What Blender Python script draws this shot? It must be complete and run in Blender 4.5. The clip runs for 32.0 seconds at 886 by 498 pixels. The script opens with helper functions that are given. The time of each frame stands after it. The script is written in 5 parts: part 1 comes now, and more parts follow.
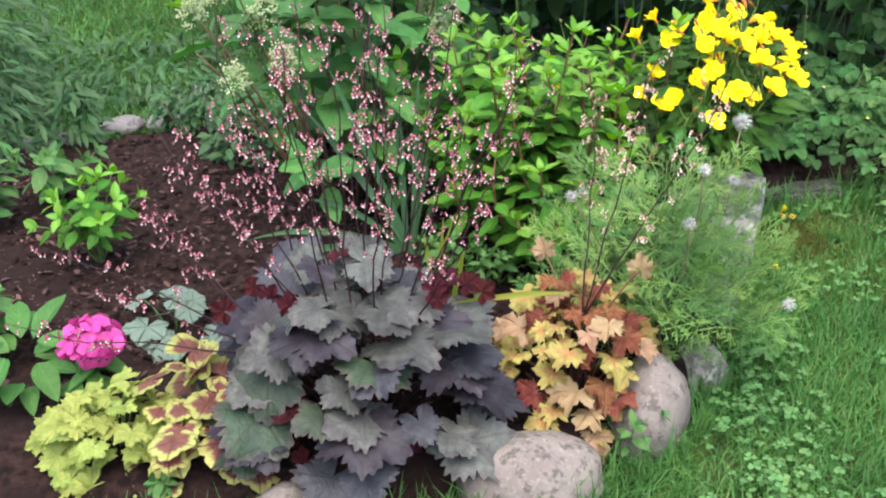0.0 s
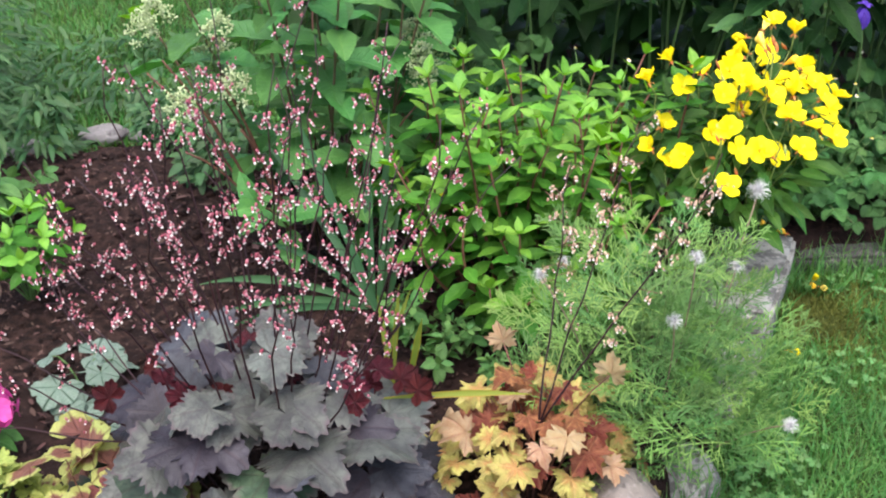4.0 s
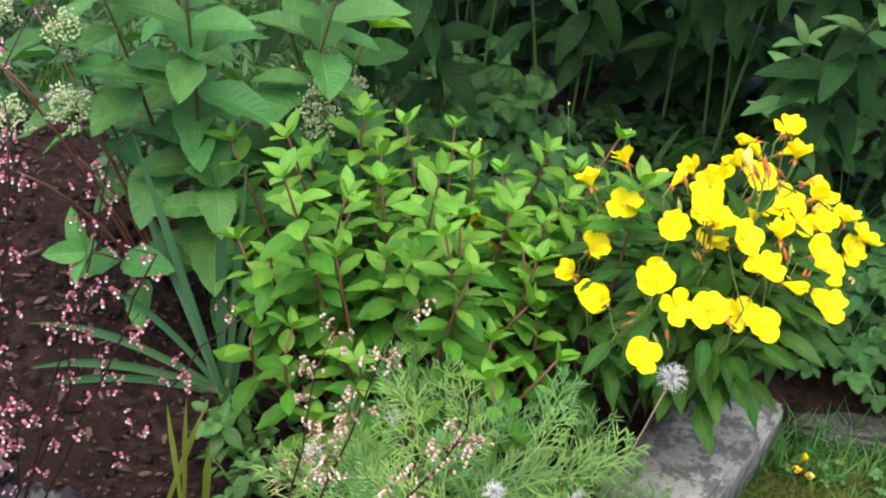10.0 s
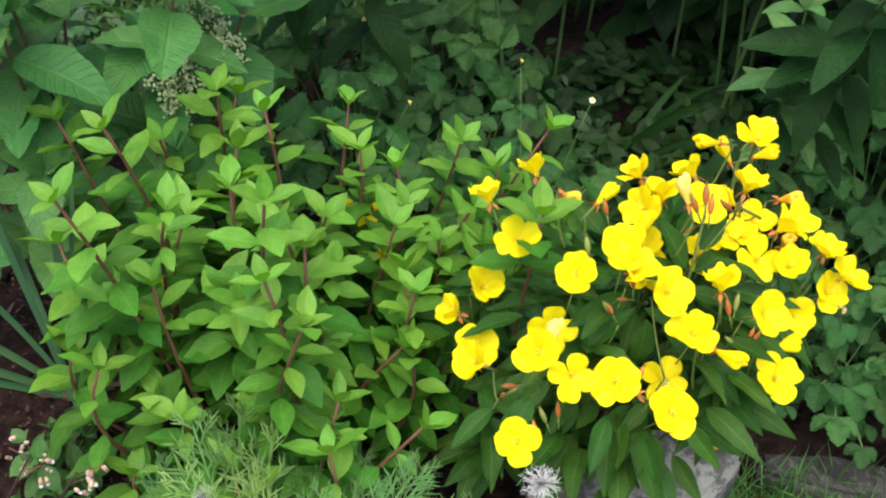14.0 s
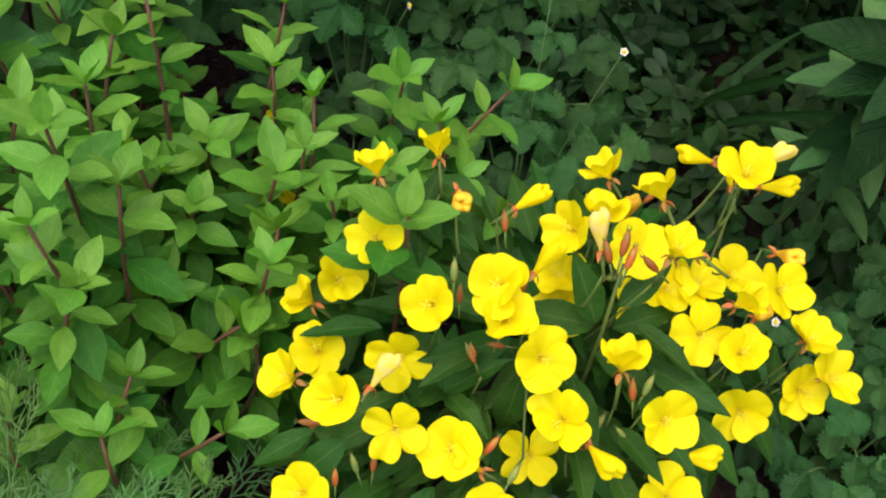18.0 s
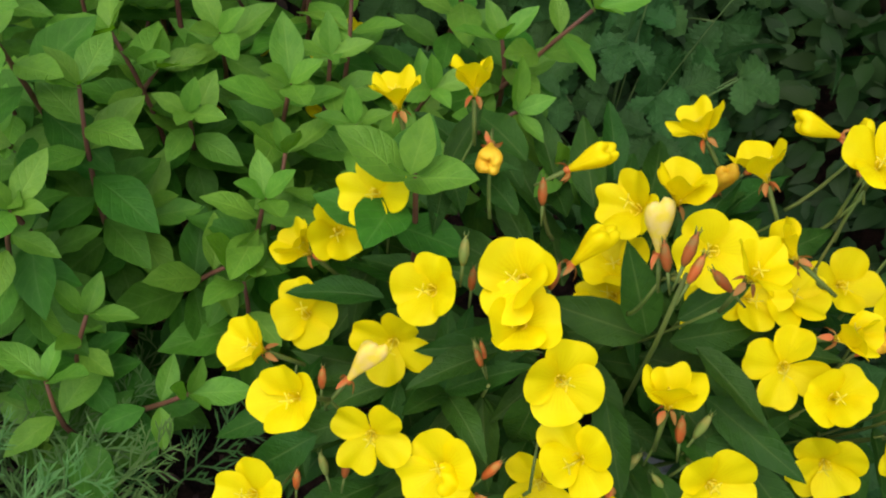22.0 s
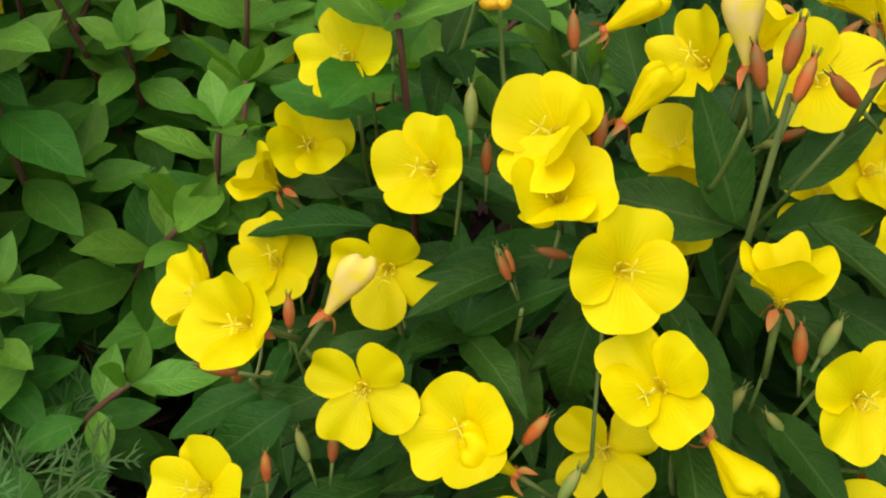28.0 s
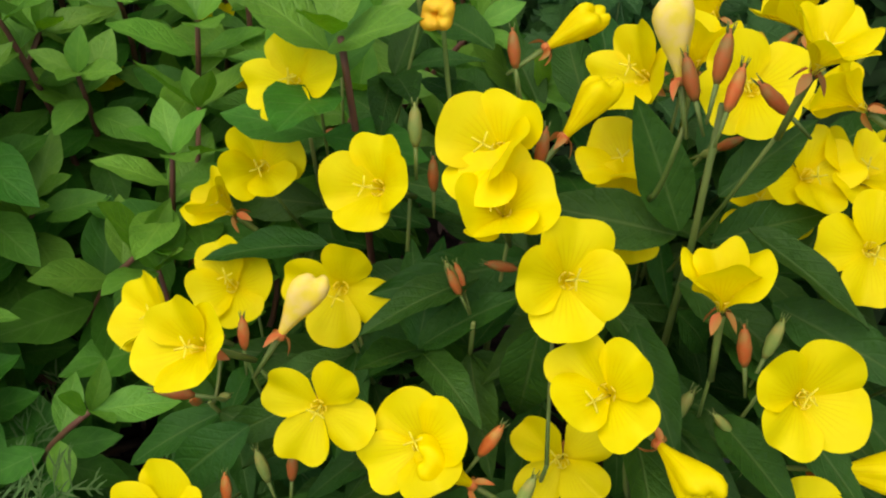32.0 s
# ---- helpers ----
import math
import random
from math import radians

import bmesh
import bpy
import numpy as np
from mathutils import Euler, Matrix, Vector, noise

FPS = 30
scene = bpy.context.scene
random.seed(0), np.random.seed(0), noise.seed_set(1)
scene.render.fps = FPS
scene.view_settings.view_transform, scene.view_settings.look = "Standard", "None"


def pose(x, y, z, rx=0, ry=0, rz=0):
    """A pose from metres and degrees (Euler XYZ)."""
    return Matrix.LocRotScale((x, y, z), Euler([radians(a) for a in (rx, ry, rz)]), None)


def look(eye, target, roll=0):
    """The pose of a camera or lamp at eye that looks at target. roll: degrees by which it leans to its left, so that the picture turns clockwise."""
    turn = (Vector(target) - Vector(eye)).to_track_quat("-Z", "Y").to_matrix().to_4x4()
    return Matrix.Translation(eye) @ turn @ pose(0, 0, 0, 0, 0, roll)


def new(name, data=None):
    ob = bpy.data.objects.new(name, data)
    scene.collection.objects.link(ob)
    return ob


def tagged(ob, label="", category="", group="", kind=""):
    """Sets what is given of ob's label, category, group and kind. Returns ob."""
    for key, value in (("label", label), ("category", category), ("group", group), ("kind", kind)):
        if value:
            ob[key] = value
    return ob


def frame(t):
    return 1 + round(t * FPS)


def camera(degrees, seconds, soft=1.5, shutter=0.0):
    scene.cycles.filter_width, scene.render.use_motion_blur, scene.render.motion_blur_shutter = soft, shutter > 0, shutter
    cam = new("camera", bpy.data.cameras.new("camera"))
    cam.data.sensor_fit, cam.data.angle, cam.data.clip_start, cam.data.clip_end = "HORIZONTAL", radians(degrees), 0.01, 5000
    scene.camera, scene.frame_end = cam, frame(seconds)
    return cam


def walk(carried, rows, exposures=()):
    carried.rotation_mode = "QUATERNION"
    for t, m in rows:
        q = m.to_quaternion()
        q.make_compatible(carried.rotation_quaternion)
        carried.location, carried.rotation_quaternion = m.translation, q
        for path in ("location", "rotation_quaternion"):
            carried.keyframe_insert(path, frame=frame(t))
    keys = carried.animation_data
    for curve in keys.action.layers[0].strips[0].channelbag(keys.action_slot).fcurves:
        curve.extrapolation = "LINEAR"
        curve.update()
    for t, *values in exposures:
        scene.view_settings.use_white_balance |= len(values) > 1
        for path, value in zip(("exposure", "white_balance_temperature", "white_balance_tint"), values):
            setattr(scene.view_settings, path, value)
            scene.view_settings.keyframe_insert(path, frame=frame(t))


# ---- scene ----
cam = camera(45.2, 32.0, 2.1)
METRES, EYE, TILT, LEAN, TURN = 2.2, 1.017, -28.0, 0.0, 0.0
ROWS = [
    (0.0, 0.0, 0.0, 0.0, 0.0, 0.0, -0.0),
    (0.5, 0.0039, 0.019, 0.0075, -0.57, -0.14, 0.1),
    (1.0, 0.01, 0.0355, 0.0158, -0.31, -0.79, -0.44),
    (1.5, 0.0171, 0.0554, 0.0267, 0.05, -1.04, -1.09),
    (2.0, 0.0235, 0.0698, 0.0335, 0.54, -0.94, -0.74),
    (2.5, 0.0312, 0.0783, 0.0383, -0.24, -1.56, -0.86),
    (4.5, 0.0887, 0.1261, 0.0677, 5.12, -0.88, -4.62),
    (5.0, 0.1068, 0.139, 0.0746, 6.19, -0.79, -5.9),
    (5.5, 0.1255, 0.1495, 0.0812, 7.48, 0.01, -6.77),
    (6.0, 0.1335, 0.1625, 0.0879, 6.81, -0.47, -6.24),
    (6.5, 0.1393, 0.1788, 0.0958, 7.05, -0.06, -5.36),
    (7.0, 0.1449, 0.1984, 0.1081, 7.22, -0.32, -5.19),
    (7.5, 0.1475, 0.2213, 0.1234, 6.13, -0.63, -5.04),
    (8.0, 0.1535, 0.2334, 0.134, 5.55, -0.54, -4.71),
    (8.5, 0.1655, 0.25, 0.1432, 5.92, -3.2, -5.06),
    (9.0, 0.1834, 0.2695, 0.1554, 8.18, -3.6, -6.77),
    (9.5, 0.2047, 0.2924, 0.1702, 10.76, -4.4, -10.86),
    (10.0, 0.2232, 0.3096, 0.1794, 13.7, -5.41, -13.35),
    (10.5, 0.2408, 0.3265, 0.1896, 15.61, -7.04, -13.07),
    (11.0, 0.2492, 0.3456, 0.2023, 15.54, -7.08, -12.62),
    (11.5, 0.2511, 0.3764, 0.2144, 15.22, -8.53, -12.2),
    (12.0, 0.2496, 0.3998, 0.2319, 16.39, -9.05, -12.64),
    (12.5, 0.2514, 0.4161, 0.2454, 16.87, -10.1, -13.49),
    (13.0, 0.258, 0.426, 0.2486, 15.82, -11.63, -13.28),
    (13.5, 0.2651, 0.4403, 0.2548, 16.99, -12.58, -13.8),
    (14.0, 0.2725, 0.4589, 0.2636, 19.08, -14.19, -15.24),
    (14.5, 0.2822, 0.4855, 0.2747, 21.83, -16.93, -17.92),
    (16.5, 0.3211, 0.5699, 0.319, 35.07, -25.91, -22.75),
    (17.0, 0.325, 0.58, 0.3206, 35.8, -26.27, -22.91),
    (17.5, 0.3241, 0.5934, 0.3187, 34.7, -26.73, -23.48),
    (18.0, 0.319, 0.608, 0.3192, 34.1, -27.56, -24.13),
    (18.5, 0.3128, 0.628, 0.3196, 34.81, -29.11, -25.43),
    (19.0, 0.3034, 0.6444, 0.3211, 36.73, -32.19, -26.26),
    (19.5, 0.297, 0.6575, 0.3192, 39.2, -36.02, -26.95),
    (20.0, 0.2931, 0.6657, 0.3214, 39.8, -37.52, -27.68),
    (20.5, 0.2928, 0.6713, 0.3201, 39.32, -38.19, -28.26),
    (21.0, 0.2942, 0.6756, 0.3188, 40.15, -38.56, -27.76),
    (21.5, 0.294, 0.6837, 0.3174, 42.01, -39.38, -26.5),
    (22.0, 0.2999, 0.6929, 0.3184, 45.09, -39.18, -25.76),
    (22.5, 0.3076, 0.7012, 0.3172, 48.87, -39.87, -26.45),
    (23.0, 0.311, 0.7086, 0.3137, 51.64, -39.71, -26.38),
    (23.5, 0.3114, 0.716, 0.3029, 52.46, -38.69, -26.56),
    (24.0, 0.309, 0.7232, 0.2934, 52.31, -38.01, -26.28),
    (24.5, 0.3069, 0.7308, 0.2842, 50.48, -36.76, -26.11),
    (25.0, 0.3059, 0.7375, 0.2749, 48.36, -34.53, -24.66),
    (25.5, 0.3062, 0.7434, 0.2652, 46.98, -33.12, -23.13),
    (26.0, 0.3079, 0.7437, 0.258, 45.13, -31.99, -22.59),
    (26.5, 0.3066, 0.7419, 0.2518, 44.49, -32.0, -22.91),
    (28.5, 0.3077, 0.7409, 0.2454, 43.96, -31.63, -20.92),
    (29.0, 0.3093, 0.7409, 0.2468, 43.24, -31.11, -21.24),
    (29.5, 0.3105, 0.7397, 0.2465, 42.47, -30.72, -20.9),
    (30.0, 0.3103, 0.7394, 0.2461, 42.67, -30.73, -20.76),
    (30.5, 0.3098, 0.7402, 0.2455, 42.87, -30.72, -20.42),
    (31.0, 0.31, 0.7408, 0.2457, 42.77, -30.7, -20.26),
    (31.5, 0.3109, 0.7409, 0.2474, 42.05, -30.01, -20.21),
    (32.0, 0.3118, 0.7408, 0.2478, 41.67, -29.72, -20.37),
]
walk(cam, [(t, pose(0, 0, EYE, TILT, LEAN, TURN) @ pose(METRES * x, METRES * y, METRES * z, 90 + pitch, roll, yaw)) for t, x, y, z, yaw, pitch, roll in ROWS],
     [(0.0, 2.55, 6250, 17), (6.0, 2.47, 6300, 17), (9.0, 2.30, 6350, 16), (13.0, 2.05, 6400, 13), (17.0, 1.80, 6500, 10), (19.0, 1.44, 6500, 10), (22.0, 1.25, 6600, 10), (26.0, 1.25, 6700, 10), (32.0, 1.17, 6800, 10)])

# world: soft light from an overcast summer sky
world = bpy.data.worlds.new("overcast_sky")
scene.world = world
world.use_nodes = True
wn = world.node_tree
sky = wn.nodes.new("ShaderNodeTexSky")
sky.sky_type = "NISHITA"
sky.sun_disc = False
sky.sun_elevation, sky.sun_rotation = radians(72), radians(200)
sky.air_density, sky.dust_density = 1.0, 3.0
wn.links.new(sky.outputs[0], wn.nodes["Background"].inputs[0])
wn.nodes["Background"].inputs[1].default_value = 0.085
sun = new("sun", bpy.data.lights.new("sun", "SUN"))
sun.data.energy, sun.data.angle, sun.data.color = 1.5, radians(80), (1.0, 0.97, 0.93)
sun.matrix_world = look((0.3, -1.2, 4.0), (0, 0, 0))

RNG = random.Random(7)


def rr(a, b):
    return RNG.uniform(a, b)


# ---- material tools ----
class Nodes:
    def __init__(self, name):
        self.m = bpy.data.materials.new(name)
        self.m.use_nodes = True
        self.t = self.m.node_tree
        self.p = self.t.nodes["Principled BSDF"]
        self.out = self.t.nodes["Material Output"]

    def put(self, socket, value):
        if isinstance(value, (int, float)):
            socket.default_value = value
        elif isinstance(value, tuple):
            socket.default_value = (*value, 1.0) if len(value) == 3 and socket.type == "RGBA" else value
        else:
            self.t.links.new(value, socket)

    def math(self, op, a, b=0.0, c=0.0):
        n = self.t.nodes.new("ShaderNodeMath")
        n.operation = op
        for s, v in zip(n.inputs, (a, b, c)):
            self.put(s, v)
        return n.outputs[0]

    def mix(self, fac, a, b):
        n = self.t.nodes.new("ShaderNodeMix")
        n.data_type = "RGBA"
        self.put(n.inputs[0], fac)
        self.put(n.inputs[6], a)
        self.put(n.inputs[7], b)
        return n.outputs[2]

    def step(self, x, lo, hi):
        n = self.t.nodes.new("ShaderNodeMapRange")
        n.interpolation_type = "SMOOTHSTEP"
        self.put(n.inputs[0], x)
        n.inputs[1].default_value, n.inputs[2].default_value = lo, hi
        return n.outputs[0]

    def coords(self, which="Object"):
        return self.t.nodes.new("ShaderNodeTexCoord").outputs[which]

    def noise(self, scale, detail=4.0, vec=None, rough=0.55):
        n = self.t.nodes.new("ShaderNodeTexNoise")
        n.inputs["Scale"].default_value, n.inputs["Detail"].default_value, n.inputs["Roughness"].default_value = scale, detail, rough
        self.t.links.new(vec if vec is not None else self.coords(), n.inputs["Vector"])
        return n.outputs[0]

    def split(self, vec):
        n = self.t.nodes.new("ShaderNodeSeparateXYZ")
        self.t.links.new(vec, n.inputs[0])
        return n.outputs

    def chance(self, island=False):
        if island:
            return self.t.nodes.new("ShaderNodeNewGeometry").outputs["Random Per Island"]
        return self.t.nodes.new("ShaderNodeObjectInfo").outputs["Random"]

    def hsv(self, col, hue=0.5, sat=1.0, val=1.0):
        n = self.t.nodes.new("ShaderNodeHueSaturation")
        for k, v in (("Hue", hue), ("Saturation", sat), ("Value", val), ("Color", col)):
            self.put(n.inputs[k], v)
        return n.outputs[0]

    def bump(self, height, strength=0.3, dist=0.002):
        n = self.t.nodes.new("ShaderNodeBump")
        n.inputs["Strength"].default_value, n.inputs["Distance"].default_value = strength, dist
        self.t.links.new(height, n.inputs["Height"])
        self.t.links.new(n.outputs[0], self.p.inputs["Normal"])
        return n.outputs[0]

    def finish(self, col, rough=0.5, spec=0.4, trans=0.0, tint=None):
        self.put(self.p.inputs["Base Color"], col)
        self.put(self.p.inputs["Roughness"], rough)
        self.put(self.p.inputs["Specular IOR Level"], spec)
        if trans:
            tr = self.t.nodes.new("ShaderNodeBsdfTranslucent")
            self.put(tr.inputs[0], tint if tint is not None else col)
            mx = self.t.nodes.new("ShaderNodeMixShader")
            mx.inputs[0].default_value = trans
            self.t.links.new(self.p.outputs[0], mx.inputs[1])
            self.t.links.new(tr.outputs[0], mx.inputs[2])
            self.t.links.new(mx.outputs[0], self.out.inputs[0])
        return self.m


def leaf_material(name, light, dark, vein=None, polar=False, ribs=7, vein_mix=0.5, rim=None, rim_at=0.7, heart=None,
                  trans=0.25, rough=0.5, spec=0.2, island=False, vary=0.35, hue=0.03, bump=0.5, side_mix=0.45, pucker=0.0):
    n = Nodes(name)
    xy = n.split(n.coords("UV"))
    chance = n.chance(island)
    blot = n.step(n.noise(3.5, 5.0), 0.3, 0.72)
    col = n.mix(blot, dark, light)
    across = n.math("MULTIPLY", n.math("ABSOLUTE", n.math("SUBTRACT", xy[0], 0.5)), 2.0)
    if polar:
        lobe = n.math("ABSOLUTE", n.math("SUBTRACT", n.math("FRACT", xy[0]), 0.5))
        main = n.math("SUBTRACT", 1.0, n.step(n.math("MULTIPLY", lobe, n.math("ADD", xy[1], 0.12)), 0.008, 0.055))
        saw = n.math("ABSOLUTE", n.math("SUBTRACT", n.math("FRACT", n.math("SUBTRACT", n.math("MULTIPLY", xy[1], 6.0), n.math("MULTIPLY", lobe, 5.0))), 0.5))
        side = n.math("MULTIPLY", n.math("SUBTRACT", 1.0, n.step(saw, 0.02, 0.16)), side_mix)
        outward = xy[1]
    else:
        main = n.math("SUBTRACT", 1.0, n.step(across, 0.02, 0.09))
        saw = n.math("ABSOLUTE", n.math("SUBTRACT", n.math("FRACT", n.math("SUBTRACT", n.math("MULTIPLY", xy[1], float(ribs)), n.math("MULTIPLY", across, 1.9))), 0.5))
        side = n.math("MULTIPLY", n.math("SUBTRACT", 1.0, n.step(saw, 0.02, 0.14)), side_mix)
        outward = across
    lines = n.math("MAXIMUM", main, side)
    if rim:
        edge = n.math("ADD", outward, n.math("MULTIPLY", n.math("SUBTRACT", n.noise(5.0, 3.0), 0.5), 0.45))
        col = n.mix(n.step(edge, rim_at - 0.1, rim_at + 0.12), col, rim)
    if heart:
        core = n.math("SUBTRACT", 1.0, n.step(n.math("ADD", outward, n.math("MULTIPLY", lobe if polar else across, 0.5)), 0.3, 0.75))
        col = n.mix(n.math("MULTIPLY", core, 0.9), col, heart)
    if vein:
        col = n.mix(n.math("MULTIPLY", lines, vein_mix), col, vein)
    val = n.math("ADD", 1.0 - vary / 2, n.math("MULTIPLY", chance, vary))
    hue_v = n.math("ADD", 0.5 - hue / 2, n.math("MULTIPLY", n.math("FRACT", n.math("MULTIPLY", chance, 7.31)), hue))
    col = n.hsv(col, hue_v, 1.0, val)
    fine = n.noise(22.0, 3.0)
    height = n.math("SUBTRACT", n.math("MULTIPLY", fine, 0.3), lines)
    if pucker:
        net = n.math("SUBTRACT", 1.0, n.step(n.math("ABSOLUTE", n.math("SUBTRACT", n.noise(5.5, 1.0), 0.5)), 0.0, 0.05))
        col = n.hsv(col, 0.5, 1.0, n.math("SUBTRACT", 1.0 + pucker * 0.12, n.math("MULTIPLY", net, pucker * 0.5)))
        height = n.math("SUBTRACT", height, n.math("MULTIPLY", net, pucker * 1.6))
    n.bump(height, bump, 0.02)
    return n.finish(col, n.math("ADD", rough - 0.08, n.math("MULTIPLY", fine, 0.16)), spec, trans, n.hsv(col, 0.5, 1.15, 1.25))


def plain_material(name, a, b, scale=30.0, rough=0.6, spec=0.3, trans=0.0, island=False, vary=0.2, bump=0.0):
    n = Nodes(name)
    col = n.mix(n.step(n.noise(scale, 5.0), 0.35, 0.68), a, b)
    col = n.hsv(col, 0.5, 1.0, n.math("ADD", 1 - vary / 2, n.math("MULTIPLY", n.chance(island), vary)))
    if bump:
        n.bump(n.noise(scale * 2, 6.0), bump, 0.004)
    return n.finish(col, rough, spec, trans)


def stone_material(name, a, b, c, scale=30.0, spots=0.5):
    n = Nodes(name)
    big = n.noise(scale * 0.35, 4.0)
    fine = n.noise(scale * 4, 6.0, rough=0.7)
    col = n.mix(n.step(big, 0.38, 0.62), a, b)
    col = n.mix(n.math("MULTIPLY", n.step(n.noise(scale * 1.6, 8.0, rough=0.7), spots, spots + 0.1), 0.75), col, c)
    col = n.mix(n.math("MULTIPLY", n.step(fine, 0.5, 0.75), 0.28), col, (0.42, 0.39, 0.35))
    n.bump(n.math("ADD", fine, n.math("MULTIPLY", big, 2.0)), 0.6, 0.004)
    return n.finish(col, 0.88, 0.2)


def ground_material(name, a, b, c, scale):
    n = Nodes(name)
    col = n.mix(n.step(n.noise(scale, 8.0, rough=0.65), 0.4, 0.62), a, b)
    col = n.mix(n.step(n.noise(scale * 0.15, 3.0), 0.48, 0.66), col, c)
    n.bump(n.noise(scale * 2.2, 8.0, rough=0.7), 0.9, 0.01)
    return n.finish(col, 0.95, 0.1)


SOIL = ground_material("dark_garden_soil", (0.008, 0.0045, 0.0035), (0.030, 0.016, 0.012), (0.018, 0.010, 0.008), 55.0)
TURF = ground_material("lawn_turf", (0.018, 0.033, 0.007), (0.042, 0.066, 0.012), (0.030, 0.051, 0.012), 40.0)
GRASS = leaf_material("grass_blade", (0.072, 0.180, 0.039), (0.045, 0.126, 0.030), island=True, trans=0.35, vary=0.6, hue=0.05, bump=0.1)
MOSS = leaf_material("moss_tuft", (0.090, 0.102, 0.015), (0.054, 0.066, 0.012), island=True, trans=0.2, vary=0.6, hue=0.04, bump=0.1, rough=0.8)
CLOVER = leaf_material("clover_leaf", (0.100, 0.212, 0.062), (0.066, 0.165, 0.046), island=True, trans=0.3, vary=0.4)
LITTER = leaf_material("dry_leaf", (0.115, 0.070, 0.053), (0.042, 0.021, 0.016), (0.036, 0.019, 0.014), island=True, vary=0.8, hue=0.04, trans=0.1, rough=0.8)
GRANITE = stone_material("pinkish_granite", (0.126, 0.106, 0.089), (0.166, 0.144, 0.118), (0.045, 0.040, 0.032), 30.0)
CONCRETE = stone_material("weathered_concrete", (0.130, 0.126, 0.108), (0.225, 0.222, 0.188), (0.036, 0.036, 0.030), 24.0, 0.44)
# kerb concrete again, darkened in its colour for the shade behind the lawn
CONCRETE_D = stone_material("shade_toned_concrete", (0.036, 0.034, 0.030), (0.058, 0.055, 0.048), (0.017, 0.018, 0.014), 24.0)
PALE = stone_material("pale_limestone", (0.114, 0.107, 0.099), (0.142, 0.135, 0.129), (0.064, 0.058, 0.055), 22.0)
OLIVE_H = leaf_material("silver_olive_leaf", (0.074, 0.082, 0.064), (0.032, 0.033, 0.030), (0.030, 0.022, 0.020), True, pucker=0.5, vein_mix=0.35, rim=(0.060, 0.046, 0.044), rim_at=0.95,
                        trans=0.08, rough=0.52, spec=0.2, vary=0.5, hue=0.08, bump=0.14, side_mix=0.15)
DARK_H = leaf_material("plum_grey_leaf", (0.040, 0.043, 0.046), (0.017, 0.017, 0.020), (0.018, 0.010, 0.012), True, pucker=0.4, vein_mix=0.25, rim=(0.028, 0.018, 0.018), rim_at=0.97,
                       trans=0.08, rough=0.52, spec=0.2, vary=0.6, hue=0.06, bump=0.14, side_mix=0.12)
GREEN_H = leaf_material("bronze_green_leaf", (0.036, 0.056, 0.028), (0.016, 0.031, 0.017), (0.021, 0.025, 0.013), True, pucker=0.5, vein_mix=0.6, rim=(0.046, 0.041, 0.032), rim_at=0.85,
                        trans=0.1, rough=0.52, spec=0.2, vary=0.4, hue=0.06, bump=0.14, side_mix=0.25)
DARK_P = leaf_material("deep_plum_leaf", (0.030, 0.027, 0.031), (0.013, 0.010, 0.013), (0.019, 0.011, 0.013), True, pucker=0.4, vein_mix=0.5,
                       trans=0.08, rough=0.52, spec=0.2, vary=0.6, hue=0.08, bump=0.14, side_mix=0.12)
RED_H = leaf_material("wine_red_leaf", (0.084, 0.012, 0.015), (0.042, 0.007, 0.010), (0.030, 0.006, 0.007), True, trans=0.3, rough=0.4, vary=0.5, bump=0.6)
AMBER_A = leaf_material("amber_leaf", (0.325, 0.295, 0.075), (0.240, 0.185, 0.050), (0.390, 0.340, 0.120), True, pucker=0.5, vein_mix=0.35, heart=(0.311, 0.143, 0.050), trans=0.22, vary=0.35, hue=0.025, bump=0.4)
AMBER_R = leaf_material("coral_leaf", (0.240, 0.090, 0.042), (0.140, 0.036, 0.022), (0.320, 0.150, 0.075), True, pucker=0.5, vein_mix=0.35, trans=0.28, vary=0.45, hue=0.04, bump=0.6)
AMBER_P = leaf_material("peach_leaf", (0.360, 0.265, 0.150), (0.300, 0.185, 0.090), (0.300, 0.120, 0.084), True, vein_mix=0.35, trans=0.25, vary=0.3, hue=0.03, bump=0.6)
LIME = leaf_material("lime_leaf", (0.300, 0.345, 0.085), (0.205, 0.265, 0.052), (0.280, 0.330, 0.066), True, pucker=0.4, vein_mix=0.3, trans=0.3, vary=0.3, hue=0.03, bump=0.5)
HELIO = leaf_material("red_hearted_leaf", (0.180, 0.072, 0.051), (0.132, 0.051, 0.039), (0.084, 0.027, 0.024), True, vein_mix=0.6, rim=(0.330, 0.342, 0.096), rim_at=0.62,
                      trans=0.28, vary=0.3, hue=0.03, bump=0.5)
SILVER = leaf_material("silver_mint_leaf", (0.156, 0.205, 0.156), (0.112, 0.164, 0.119), (0.019, 0.048, 0.026), True, vein_mix=0.8, trans=0.2, vary=0.2, bump=0.5)
SHRUB = leaf_material("fresh_green_leaf", (0.047, 0.148, 0.0135), (0.031, 0.108, 0.0095), (0.102, 0.194, 0.040), ribs=6, vein_mix=0.3, trans=0.18, rough=0.48, vary=0.5, hue=0.025, bump=0.15, spec=0.1)
SHRUB_T = leaf_material("young_shoot_leaf", (0.138, 0.300, 0.033), (0.098, 0.245, 0.025), (0.212, 0.364, 0.064), ribs=6, vein_mix=0.3, trans=0.35, rough=0.42, vary=0.25, hue=0.02, bump=0.25, spec=0.22)
TALL = leaf_material("ribbed_green_leaf", (0.066, 0.188, 0.040), (0.044, 0.140, 0.030), (0.093, 0.211, 0.051), ribs=11, vein_mix=0.45, trans=0.25, rough=0.45, vary=0.5, hue=0.03, bump=0.4, spec=0.22)
